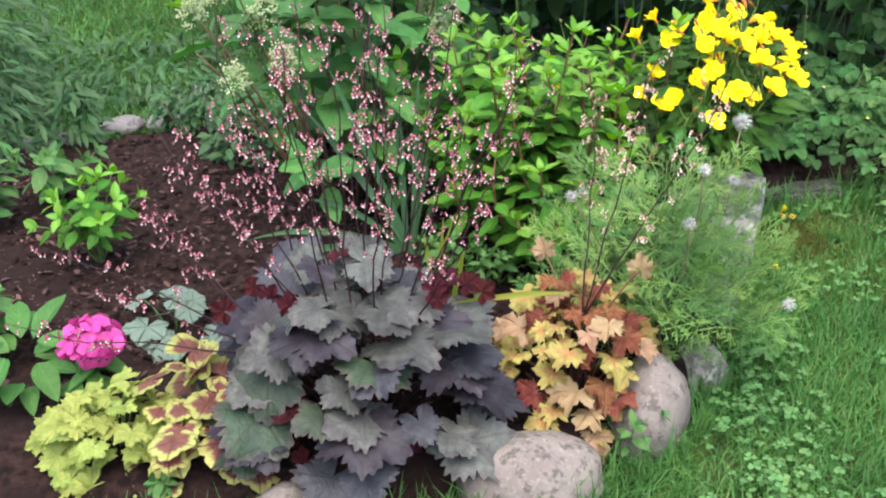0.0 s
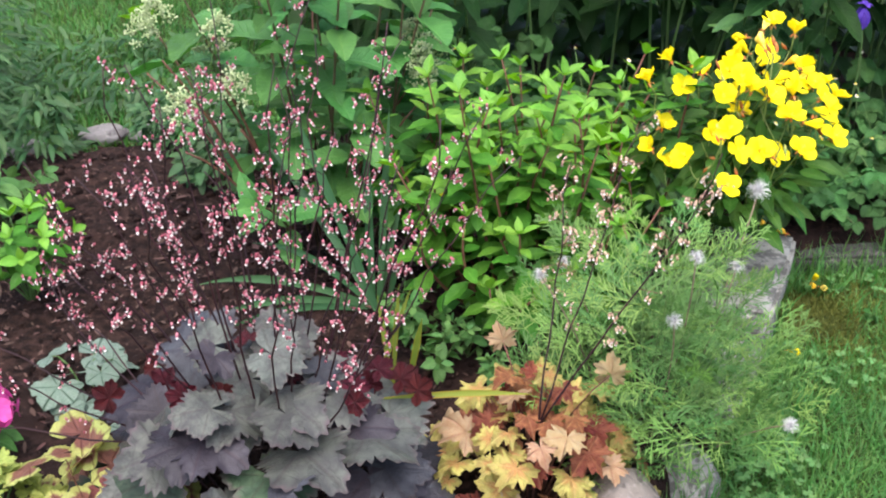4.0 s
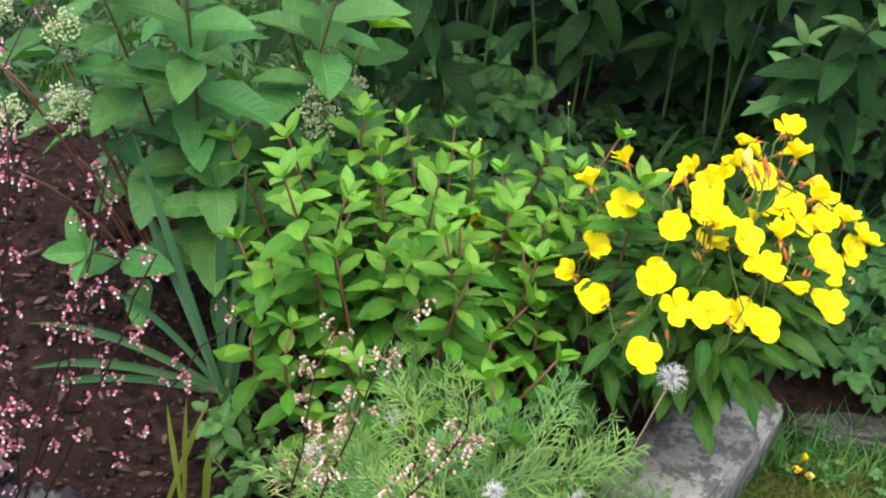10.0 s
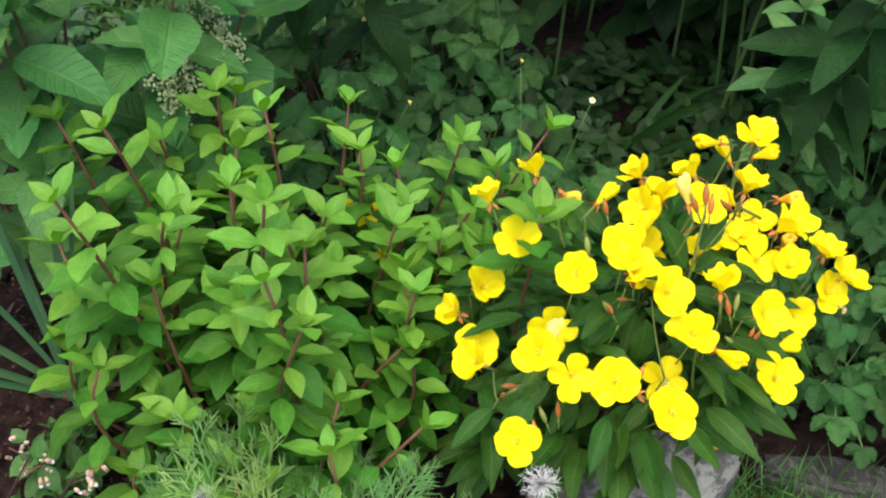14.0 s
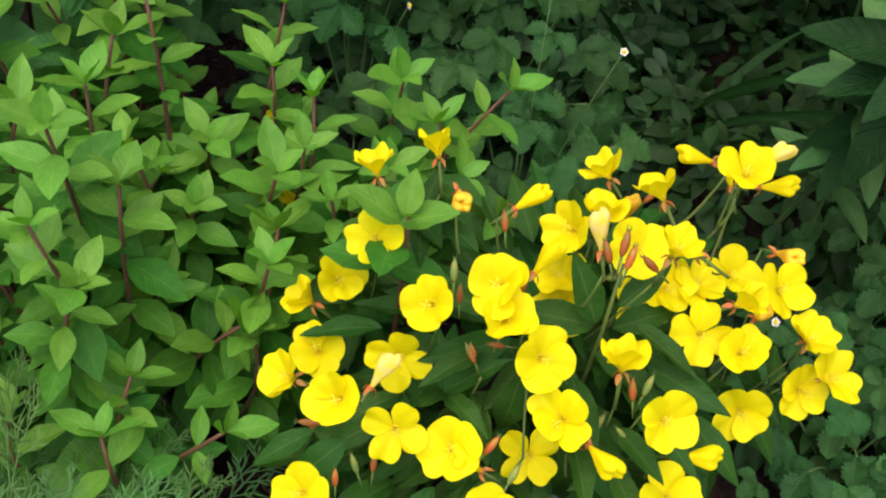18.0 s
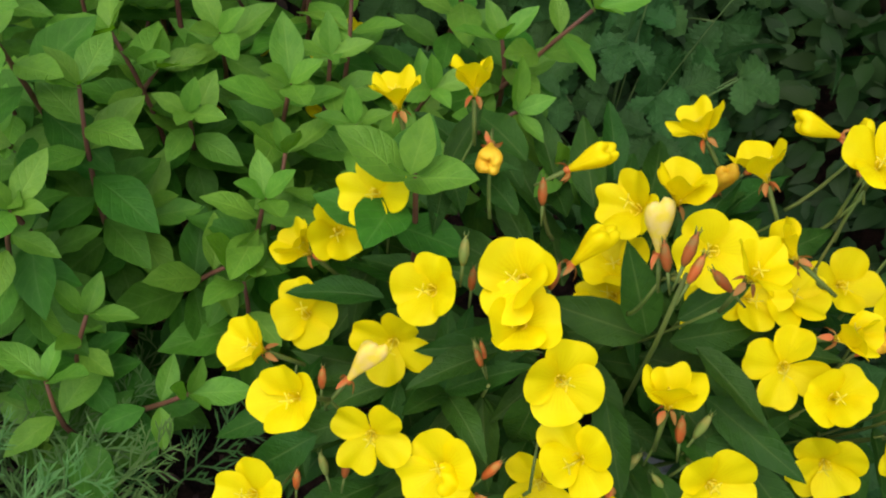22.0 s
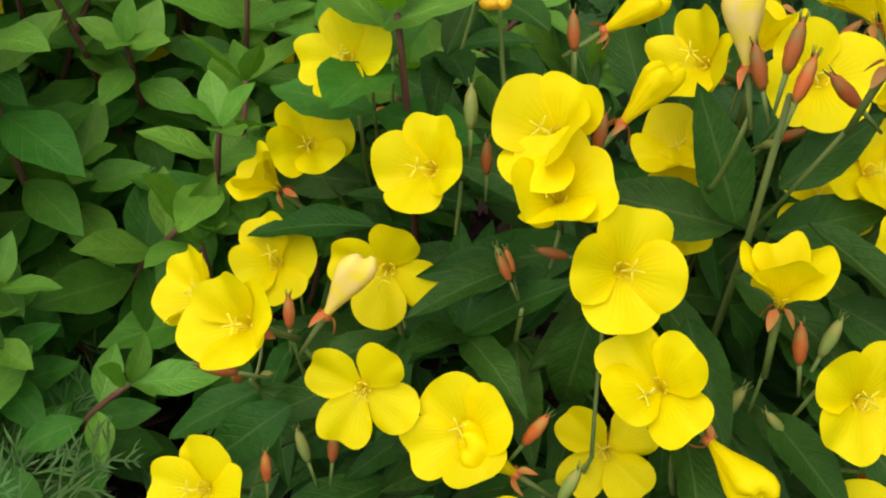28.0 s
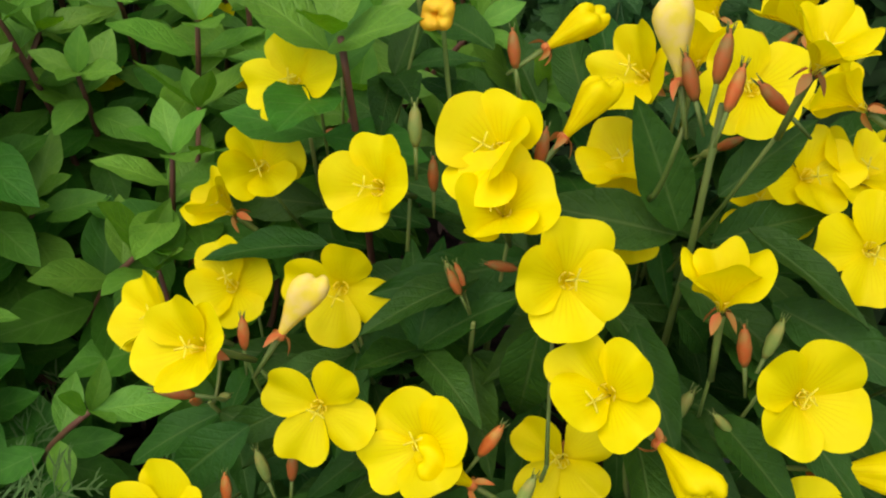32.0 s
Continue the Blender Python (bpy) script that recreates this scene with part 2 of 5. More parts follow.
SWORD = leaf_material("blue_green_blade", (0.058, 0.134, 0.052), (0.038, 0.100, 0.036), (0.105, 0.165, 0.096), ribs=0, vein_mix=0.25, trans=0.2, rough=0.4, vary=0.25, bump=0.1)
SWORD_Y = leaf_material("yellowing_blade", (0.202, 0.230, 0.034), (0.115, 0.182, 0.029), ribs=0, rim=(0.264, 0.202, 0.029), rim_at=0.8, trans=0.3, vary=0.3, bump=0.1)
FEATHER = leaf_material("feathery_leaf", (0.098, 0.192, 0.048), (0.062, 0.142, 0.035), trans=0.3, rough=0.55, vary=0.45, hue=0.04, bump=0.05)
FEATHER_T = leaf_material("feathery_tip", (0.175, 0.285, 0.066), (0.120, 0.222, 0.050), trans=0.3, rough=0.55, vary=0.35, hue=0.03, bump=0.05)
SUNDROP = leaf_material("deep_green_leaf", (0.026, 0.079, 0.009), (0.017, 0.058, 0.006), (0.086, 0.134, 0.035), ribs=8, vein_mix=0.4, trans=0.18, rough=0.5, vary=0.35, hue=0.03, bump=0.25, side_mix=0.12, spec=0.12)
STRAW = leaf_material("strawberry_leaf", (0.036, 0.104, 0.024), (0.024, 0.074, 0.016), (0.043, 0.102, 0.025), ribs=8, vein_mix=0.35, trans=0.22, rough=0.5, vary=0.6, hue=0.03, bump=0.4, side_mix=0.4, spec=0.16)
DEEP = leaf_material("dark_lance_leaf", (0.014, 0.047, 0.009), (0.009, 0.034, 0.006), (0.030, 0.068, 0.015), ribs=9, vein_mix=0.3, trans=0.2, rough=0.5, vary=0.4, hue=0.02, bump=0.4, spec=0.1)
WEED = leaf_material("weed_leaf", (0.078, 0.180, 0.042), (0.048, 0.120, 0.030), (0.108, 0.216, 0.072), ribs=6, vein_mix=0.3, trans=0.3, vary=0.4, hue=0.03, bump=0.3)
PHLOX_L = leaf_material("phlox_leaf", (0.064, 0.165, 0.030), (0.040, 0.118, 0.022), (0.120, 0.216, 0.078), ribs=7, vein_mix=0.35, trans=0.28, vary=0.3, bump=0.4)
FAR = leaf_material("far_foliage", (0.042, 0.102, 0.030), (0.024, 0.064, 0.019), island=True, trans=0.25, vary=0.6, hue=0.04, bump=0.2)
# darker twin of FAR, with the shade of its place put into the colour
FAR_D = leaf_material("shade_toned_foliage", (0.017, 0.044, 0.009), (0.009, 0.027, 0.006), island=True, trans=0.15, vary=0.5, hue=0.03, bump=0.2, spec=0.1)
STEM_R = plain_material("red_brown_stem", (0.096, 0.036, 0.024), (0.132, 0.060, 0.030), 20.0)
STEM_D = plain_material("dark_wine_stem", (0.012, 0.003, 0.005), (0.024, 0.005, 0.006), 20.0)
STEM_G = plain_material("green_stem", (0.054, 0.114, 0.027), (0.078, 0.126, 0.036), 20.0)
STEM_Y = plain_material("yellow_green_stem", (0.082, 0.135, 0.024), (0.118, 0.142, 0.032), 20.0)
STEM_B = plain_material("brown_green_stem", (0.085, 0.066, 0.030), (0.110, 0.060, 0.034), 20.0)
STEM_T = plain_material("straw_stem", (0.156, 0.120, 0.072), (0.120, 0.078, 0.054), 20.0)
PINK = plain_material("pink_calyx", (0.24, 0.036, 0.056), (0.43, 0.17, 0.19), 60.0, trans=0.2, island=True, vary=0.6)
WHITE = plain_material("cream_bell", (0.78, 0.66, 0.60), (0.8, 0.72, 0.64), 60.0, trans=0.25, island=True)
PEACH = plain_material("pale_brown_calyx", (0.30, 0.17, 0.11), (0.50, 0.36, 0.24), 60.0, trans=0.2, island=True, vary=0.5)
CREAM = plain_material("cream_green_bud", (0.350, 0.430, 0.190), (0.470, 0.520, 0.290), 40.0, trans=0.25, island=True, vary=0.4)
PHLOX = plain_material("phlox_pink_petal", (0.42, 0.020, 0.175), (0.58, 0.095, 0.315), 3.0, rough=0.55, trans=0.3, island=True, vary=0.35)
PURPLE = plain_material("violet_petal", (0.12, 0.05, 0.42), (0.2, 0.1, 0.55), 20.0, trans=0.25)
SEPAL = plain_material("orange_red_sepal", (0.50, 0.110, 0.022), (0.38, 0.21, 0.050), 2.5, trans=0.2, vary=0.4)
BUDG = plain_material("green_bud", (0.180, 0.247, 0.053), (0.285, 0.255, 0.060), 2.5, trans=0.2, vary=0.4)
BUD_R = plain_material("rust_bud", (0.40, 0.100, 0.020), (0.24, 0.165, 0.040), 2.5, trans=0.2, vary=0.4)
STIGMA = plain_material("pale_yellow_stigma", (0.88, 0.80, 0.10), (0.88, 0.78, 0.07), 5.0, trans=0.5)
STAMEN = plain_material("golden_stamen", (0.90, 0.76, 0.06), (0.92, 0.80, 0.10), 5.0, trans=0.6)
FADED = plain_material("faded_cream_petal", (0.86, 0.70, 0.06), (0.86, 0.68, 0.24), 2.0, trans=0.4)
ORANGE = plain_material("wilted_orange_petal", (0.80, 0.42, 0.02), (0.85, 0.58, 0.03), 2.0, trans=0.3)
WISP = plain_material("silky_seed_hair", (0.62, 0.6, 0.58), (0.75, 0.73, 0.7), 30.0, rough=0.5, trans=0.3)


def petal_material():
    n = Nodes("sundrop_yellow_petal")
    xy = n.split(n.coords("UV"))
    ray = n.math("ABSOLUTE", n.math("SUBTRACT", n.math("FRACT", n.math("MULTIPLY", xy[0], 13.0)), 0.5))
    lines = n.math("MULTIPLY", n.math("SUBTRACT", 1.0, n.step(ray, 0.0, 0.16)), n.math("SUBTRACT", 1.0, n.step(xy[1], 0.35, 0.85)))
    col = n.mix(n.step(n.noise(2.2, 3.0), 0.3, 0.7), (0.86, 0.69, 0.001), (0.88, 0.75, 0.003))
    col = n.mix(n.math("MULTIPLY", lines, 0.42), col, (0.70, 0.44, 0.0))
    col = n.mix(n.math("MULTIPLY", n.math("SUBTRACT", 1.0, n.step(xy[1], 0.03, 0.22)), 0.55), col, (0.62, 0.42, 0.0))
    col = n.hsv(col, 0.5, 1.0, n.math("ADD", 0.92, n.math("MULTIPLY", n.chance(), 0.12)))
    n.bump(n.math("ADD", n.math("MULTIPLY", n.noise(1.6, 1.0), 0.5), n.math("MULTIPLY", lines, -0.10)), 0.16, 0.03)
    return n.finish(col, 0.55, 0.14, 0.42)


YELLOW = petal_material()


# ---- mesh tools ----
class Shape:
    def __init__(self):
        self.v, self.f, self.uv, self.mi = [], [], [], []

    def add(self, v, f, uv=None, m=None, mi=0):
        o = len(self.v)
        v = np.asarray(v, float)
        if m is not None:
            a = np.array(m)
            v = v @ a[:3, :3].T + a[:3, 3]
        self.v.extend(v.tolist())
        self.f.extend([[i + o for i in q] for q in f])
        self.uv.extend(uv if uv is not None else [(0.5, 0.5)] * len(v))
        self.mi.extend([mi] * len(f))
        return self

    def mesh(self, name, *mats):
        return mesh_of(name, self.v, self.f, self.uv, mats, self.mi)


def mesh_of(name, v, f, uv, mats, mi=None):
    me = bpy.data.meshes.new(name)
    me.from_pydata(v, [], f)
    layer = me.uv_layers.new(name="UVMap")
    idx = np.empty(len(me.loops), int)
    me.loops.foreach_get("vertex_index", idx)
    layer.data.foreach_set("uv", np.asarray(uv, float)[idx].ravel())
    for m in mats:
        me.materials.append(m)
    me.polygons.foreach_set("use_smooth", [True] * len(f))
    if mi is not None and len(mats) > 1:
        me.polygons.foreach_set("material_index", mi)
    me.update()
    return me


def part(name, me, parent, m=None, label=""):
    ob = new(name, me)
    ob.parent = parent
    if m is not None:
        ob.matrix_basis = m
    return tagged(ob, label)


def thing(name, at, label, category, group="", kind=""):
    ob = new(name)
    ob.location = at
    ob.empty_display_size = 0.02
    return tagged(ob, label, category, group, kind)


def aim(pos, d, up=(0, 0, 1), s=1.0, wide=1.0):
    """A pose whose y points along d and whose z leans towards up, scaled by s."""
    y = Vector(d).normalized()
    x = y.cross(Vector(up))
    if x.length < 1e-3:
        x = y.cross(Vector((1, 0.1, 0)))
    x.normalize()
    z = x.cross(y)
    m = Matrix((x * s * wide, y * s, z * s)).transposed().to_4x4()
    m.translation = pos
    return m


def grid_faces(rows, cols):
    return [(r * cols + c, r * cols + c + 1, (r + 1) * cols + c + 1, (r + 1) * cols + c) for r in range(rows - 1) for c in range(cols - 1)]


def leaf_shape(width=0.5, widest=0.4, nu=9, half=2, curl=0.25, fold=0.25, wave=0.0, teeth=0.0, blunt=0.85, waves=3.0, twist=0.0):
    """A pinnate leaf one unit long along y, its face towards z."""
    a = math.log(0.5) / math.log(widest)
    v, uv = [], []
    for i in range(nu):
        u = i / (nu - 1)
        w = 0.5 * width * max(math.sin(math.pi * u ** a), 0.0) ** blunt + (0.012 if u < 0.99 else 0.0)
        if teeth and 0 < i < nu - 1:
            w *= 1 + (teeth if i % 2 else -teeth)
        for j in range(-half, half + 1):
            k = j / half
            x = k * w
            z = -curl * u * u + fold * abs(x) + wave * abs(k) ** 2 * math.sin(waves * 2 * math.pi * u + (1.3 if k > 0 else 0)) * width
            t = twist * u
            v.append((x * math.cos(t), u - 0.25 * curl * u * u, z + x * math.sin(t)))
            uv.append((0.5 + 0.5 * k, u))
    return v, grid_faces(nu, 2 * half + 1), uv


def lobed_shape(lobes=5, depth=0.3, teeth=0.06, ruffle=0.08, cup=0.12, crease=0.06, seed=0, sinus=0.35, steps=106, rings=6, fine=1.0, points=3):
    """A palmate leaf with scalloped lobes, its stalk at the origin and its tip along y."""
    g = random.Random(seed)
    ph, ph2, ph3 = g.uniform(0, 6), g.uniform(0, 6), g.uniform(0, 6)
    v, uv = [(0, 0, 0)], [(0.5, 0)]
    span = math.pi * (1 - sinus * 0.28)
    for r in range(1, rings + 1):
        q = r / rings
        for i in range(steps):
            k = i / (steps - 1) * 2 - 1
            th = k * span
            lobe = k * lobes / 2 + lobes / 2
            x = min(max(lobe % 1, 0.0), 1.0)
            near = abs(math.sin(math.pi * x))
            scallop = 1 - abs(2 * ((points * x) % 1) - 1)
            rad = 0.58 * (1 - depth * (1 - 0.5 * near ** 0.75 - 0.5 * (1 - abs(2 * x - 1)))) * (1 + 0.12 * math.cos(th)) * (1 - teeth * (1.5 + 0.7 * math.sin(lobe * 2.3 + ph)) * (1 - scallop)) * (1 + 0.05 * math.sin(th * 2 + ph3))
            rad *= 1 - 0.12 * max(abs(k) - 0.8, 0) / 0.2
            rho = rad * (q + 0.25 * (1 - q) * q)
            w = rho / 0.58
            z = cup * w * w * 0.5 + crease * (0.6 - near) * q * 0.6 + ruffle * w ** 2.2 * math.sin(th * 2.6 + ph) + fine * ruffle * (0.7 * w ** 3 * math.sin(th * 6.5 + ph2) + 0.3 * w ** 4 * math.sin(th * 15 + ph3))
            z += 0.006 * math.sin(w * 13 + ph) * math.sin(th * 11 + ph2) * w - 0.10 * max(math.cos(th), 0) * w * w - 0.06 * w * w
            v.append((rho * math.sin(th), rho * math.cos(th), z))
            uv.append((lobe, q))
    f = [(0, 1 + i + 1, 1 + i) for i in range(steps - 1)]
    for r in range(rings - 1):
        o = 1 + r * steps
        f += [(o + i, o + i + 1, o + steps + i + 1, o + steps + i) for i in range(steps - 1)]
    return v, f, uv


def tube(points, radii, sides=5):
    pts = [Vector(p) for p in points]
    v = []
    for i, p in enumerate(pts):
        d = (pts[min(i + 1, len(pts) - 1)] - pts[max(i - 1, 0)]).normalized()
        x = d.cross(Vector((0.3, 1, 0.2))).normalized()
        y = d.cross(x)
        r = radii if isinstance(radii, float) else radii[0] + (radii[1] - radii[0]) * i / (len(pts) - 1)
        for k in range(sides):
            a = 2 * math.pi * k / sides
            v.append(p + r * (math.cos(a) * x + math.sin(a) * y))
    f = []
    for i in range(len(pts) - 1):
        for k in range(sides):
            f.append((i * sides + k, i * sides + (k + 1) % sides, (i + 1) * sides + (k + 1) % sides, (i + 1) * sides + k))
    f.append(tuple(range(sides - 1, -1, -1)))
    f.append(tuple(range((len(pts) - 1) * sides, len(pts) * sides)))
    return [tuple(p) for p in v], f


def bow(a, b, sag=(0, 0, 0), n=6):
    """Points from a to b on a bent line."""
    a, b, s = Vector(a), Vector(b), Vector(sag)
    return [a.lerp(b, i / (n - 1)) + s * (4 * (i / (n - 1)) * (1 - i / (n - 1))) for i in range(n)]


def pod(length=1.0, width=0.4, sides=6, prof=((0, 0.3), (0.3, 1.0), (0.7, 0.8), (1, 0.1))):
    v, f = [], []
    for u, w in prof:
        for k in range(sides):
            a = 2 * math.pi * k / sides
            v.append((0.5 * width * w * math.cos(a), length * u, 0.5 * width * w * math.sin(a)))
    for i in range(len(prof) - 1):
        f += [(i * sides + k, i * sides + (k + 1) % sides, (i + 1) * sides + (k + 1) % sides, (i + 1) * sides + k) for k in range(sides)]
    f.append(tuple(range(sides - 1, -1, -1)))
    f.append(tuple(range((len(prof) - 1) * sides, len(prof) * sides)))
    return v, f


def meshes(name, mat, shapes):
    return [mesh_of(name, *s, (mat,)) for s in shapes]


# ---- the ground ----
EDGE = [(-0.75, 1.02), (-0.2, 1.06), (0.14, 1.12), (0.34, 1.27), (0.44, 1.44), (0.58, 1.76), (0.67, 2.06), (0.95, 2.15), (1.9, 2.3)]
BACK = [(-2.2, 1.9), (-0.95, 2.39), (-0.55, 2.58), (-0.3, 2.75), (0.1, 3.4), (1.9, 3.6)]


def line_at(line, x):
    for (x0, y0), (x1, y1) in zip(line, line[1:]):
        if x <= x1:
            return y0 + (y1 - y0) * (x - x0) / (x1 - x0)
    return line[-1][1]


def in_bed(x, y):
    """How far inside the flower bed a place lies."""
    return min(y - line_at(EDGE, x), line_at(BACK, x) - y, (x + 1.75) * 0.6, (1.6 - x) * 0.6)


def bed_height(x, y):
    k = min(max((in_bed(x, y) + 0.02) / 0.12, 0), 1)
    bumps = 0.016 * noise.noise(Vector((x * 7, y * 7, 0.3))) + 0.009 * noise.noise(Vector((x * 23, y * 23, 1.7))) + 0.004 * noise.noise(Vector((x * 70, y * 70, 4.1)))
    return -0.03 + 0.085 * k * k * (3 - 2 * k) + bumps * k


xs, ys = np.linspace(-2.0, 1.8, 200), np.linspace(0.95, 3.6, 160)
verts = [(x, y, bed_height(x, y)) for y in ys for x in xs]
tagged(new("soil_bed", mesh_of("soil_bed", verts, grid_faces(len(ys), len(xs)), [(x, y) for x, y, z in verts], (SOIL,))),
       "dark crumbly soil of the flower bed", "soil", kind="structure")

gx = [-150, -20, -6, *np.linspace(-3, 3, 31), 6, 20, 150]
gy = [-150, -20, -4, *np.linspace(-1, 6, 36), 10, 30, 150]
verts = [(x, y, 0.006 * noise.noise(Vector((x * 3, y * 3, 0))) if abs(x) < 4 and -2 < y < 8 else 0.0) for y in gy for x in gx]
tagged(new("ground", mesh_of("ground", verts, grid_faces(len(gy), len(gx)), [(x, y) for x, y, z in verts], (TURF,))),
       "mown green lawn round the flower bed", "lawn", kind="structure")


def blades(name, mat, pts, length, width, lean, label, category, seed):
    """Grass blades standing at the points, in one mesh."""
    g = np.random.default_rng(seed)
    n = len(pts)
    p = np.asarray(pts, float)
    a, tilt = g.uniform(0, 6.283, n), g.uniform(0.05, lean, n)
    l, w = length * g.uniform(0.5, 1.25, n), width * g.uniform(0.6, 1.2, n)
    d = np.stack([np.cos(a) * np.sin(tilt), np.sin(a) * np.sin(tilt), np.cos(tilt)], 1)
    side = np.stack([-np.sin(a + g.uniform(-1, 1, n)), np.cos(a), np.zeros(n)], 1) * (w / 2)[:, None]
    mid = p + d * (l * 0.55)[:, None]
    bend = d.copy()
    bend[:, 2] -= g.uniform(0.2, 0.9, n)
    tip = mid + bend / np.linalg.norm(bend, axis=1)[:, None] * (l * 0.5)[:, None]
    v = np.stack([p - side, p + side, mid - side * 0.8, mid + side * 0.8, tip], 1).reshape(-1, 3)
    o = np.arange(n) * 5
    f = np.concatenate([np.stack([o, o + 1, o + 3, o + 2], 1)]).tolist() + np.stack([o + 2, o + 3, o + 4], 1).tolist()
    uv = np.tile([(0, 0), (1, 0), (0.1, 0.5), (0.9, 0.5), (0.5, 1)], (n, 1))
    return tagged(new(name, mesh_of(name, v.tolist(), f, uv, (mat,))), label, category, kind="stuff")


def lawn_points(n, x0, x1, y0, y1, keep, seed):
    g = random.Random(seed)
    out = []
    while len(out) < n:
        x, y = g.uniform(x0, x1), g.uniform(y0, y1)
        if keep(x, y, g):
            out.append((x, y, 0.0))
    return out


def front_lawn(x, y, g):
    bare = noise.noise(Vector((x * 6, y * 6, 5))) + 0.9 * math.exp(-((x - 0.72) ** 2 + (y - 1.98) ** 2) / 0.03)
    return y < line_at(EDGE, x) + 0.015 and bare < g.uniform(0.1, 0.9)


def mossy(x, y, g):
    return y < line_at(EDGE, x) + 0.01 and math.hypot(x - 0.74, (y - 1.98) * 0.7) < g.uniform(0.02, 0.24)


blades("lawn_grass", GRASS, lawn_points(42000, 0.1, 1.35, 0.95, 2.3, front_lawn, 3), 0.036, 0.0022, 1.0, "fine green blades of the mown lawn", "grass", 3)
blades("moss", MOSS, lawn_points(12000, 0.45, 1.05, 1.7, 2.3, mossy, 4), 0.013, 0.0022, 1.2, "olive moss on the bare lawn beside the kerb", "moss", 4)
blades("rear_grass", GRASS, lawn_points(30000, -2.2, 0.3, 2.2, 4.6, lambda x, y, g: y > line_at(BACK, x) - 0.02, 5), 0.042, 0.0035, 1.0, "longer grass behind the flower bed", "grass", 5)
blades("outer_grass", GRASS, lawn_points(46000, -3.2, 3.2, -1.5, 4.6, lambda x, y, g: in_bed(x, y) < 0 and math.hypot(x, (y - 1.7) * 0.9) < g.uniform(1.2, 3.4) and not (0.1 < x < 1.35 and 0.95 < y < 2.3), 15), 0.045, 0.0045, 1.0, "mown lawn grass stretching away from the bed", "grass", 15)
blades("long_grass", GRASS, lawn_points(2600, -0.5, 1.3, 1.0, 2.3, lambda x, y, g: abs(y - line_at(EDGE, x) + 0.015) < 0.05, 6), 0.075, 0.0028, 0.7, "long grass uncut along the edging stones", "grass", 6)


def clover_patch(name, mat, pts, size, label, seed):
    g = random.Random(seed)
    s, leaf = Shape(), leaf_shape(0.95, 0.62, 4, 1, 0.1, 0.3, blunt=0.6)
    for x, y, z in pts:
        h, a0, k = g.uniform(0.012, 0.04), g.uniform(0, 6.28), size * g.uniform(0.7, 1.3)
        up = Vector((g.uniform(-0.4, 0.4), g.uniform(-0.4, 0.4), 1))
        for i in range(3):
            a = a0 + i * 2.094
            s.add(*leaf, m=aim((x, y, z + h), (math.cos(a), math.sin(a), g.uniform(-0.1, 0.25)), up, k))
    return tagged(new(name, s.mesh(name, mat)), label, "clover", kind="stuff")


clover_patch("clover", CLOVER, lawn_points(900, 0.3, 1.35, 0.95, 2.25, lambda x, y, g: y < line_at(EDGE, x) - 0.03 and noise.noise(Vector((x * 5, y * 5, 2))) > g.uniform(-0.1, 0.5), 8),
             0.009, "white clover leaves growing in the lawn", 8)

# clods and litter on the soil
s = Shape()
bm = bmesh.new()
bmesh.ops.create_icosphere(bm, subdivisions=2, radius=1)
ball = [v.co.copy() for v in bm.verts]
ball_f = [[v.index for v in f.verts] for f in bm.faces]
bm.free()
for i in range(900):
    x, y = rr(-1.0, 0.35), rr(1.4, 2.45)
    if in_bed(x, y) > 0.05:
        k = rr(0.003, 0.008) if i % 9 else rr(0.007, 0.013)
        lump = [tuple(c * (1 + 0.45 * noise.noise(c * 1.7 + Vector((i, 0, 0))))) for c in ball]
        s.add(lump, ball_f, m=Matrix.Translation((x, y, bed_height(x, y) + k * 0.3)) @ Matrix.Diagonal((k * rr(0.8, 1.5), k * rr(0.8, 1.5), k * 0.8, 1)))
tagged(new("soil_clods", s.mesh("soil_clods", SOIL)), "crumbs and clods of dark soil", "soil", kind="stuff")
s = Shape()
for i in range(4600):
    x, y = rr(-1.0, 0.4), rr(1.3, 2.45)
    if in_bed(x, y) > 0.05:
        k = rr(0.016, 0.032) if i % 11 == 0 else rr(0.004, 0.012)
        s.add(*leaf_shape(rr(0.12, 0.5), rr(0.3, 0.6), 6, 1, rr(-0.3, 0.4), rr(0, 0.5)), m=aim((x, y, bed_height(x, y) + 0.006), (rr(-1, 1), rr(-1, 1), rr(-0.15, 0.2)), (rr(-0.4, 0.4), rr(-0.4, 0.4), 1), k))
tagged(new("leaf_litter", s.mesh("leaf_litter", LITTER)), "dry brown leaf litter and bark on the soil", "leaf litter", kind="stuff")


# ---- stones ----
def boulder(name, at, size, mat, label, seed, turn=0.0, category="stone"):
    bm = bmesh.new()
    bmesh.ops.create_icosphere(bm, subdivisions=4, radius=1)
    for v in bm.verts:
        d = v.co.normalized()
        k = 1 + 0.16 * noise.noise(d * 1.3 + Vector((seed, 0, 0))) + 0.05 * noise.noise(d * 3.5 + Vector((0, seed, 0))) + 0.012 * noise.noise(d * 14 + Vector((0, 0, seed)))
        v.co = Vector((d.x * size[0], d.y * size[1], d.z * size[2])) * k
    for f in bm.faces:
        f.smooth = True
    me = bpy.data.meshes.new(name)
    bm.to_mesh(me)
    bm.free()
    me.materials.append(mat)
    ob = new(name, me)
    ob.location, ob.rotation_euler = at, (0, 0, radians(turn))
    return tagged(ob, label, category, "edging stones")


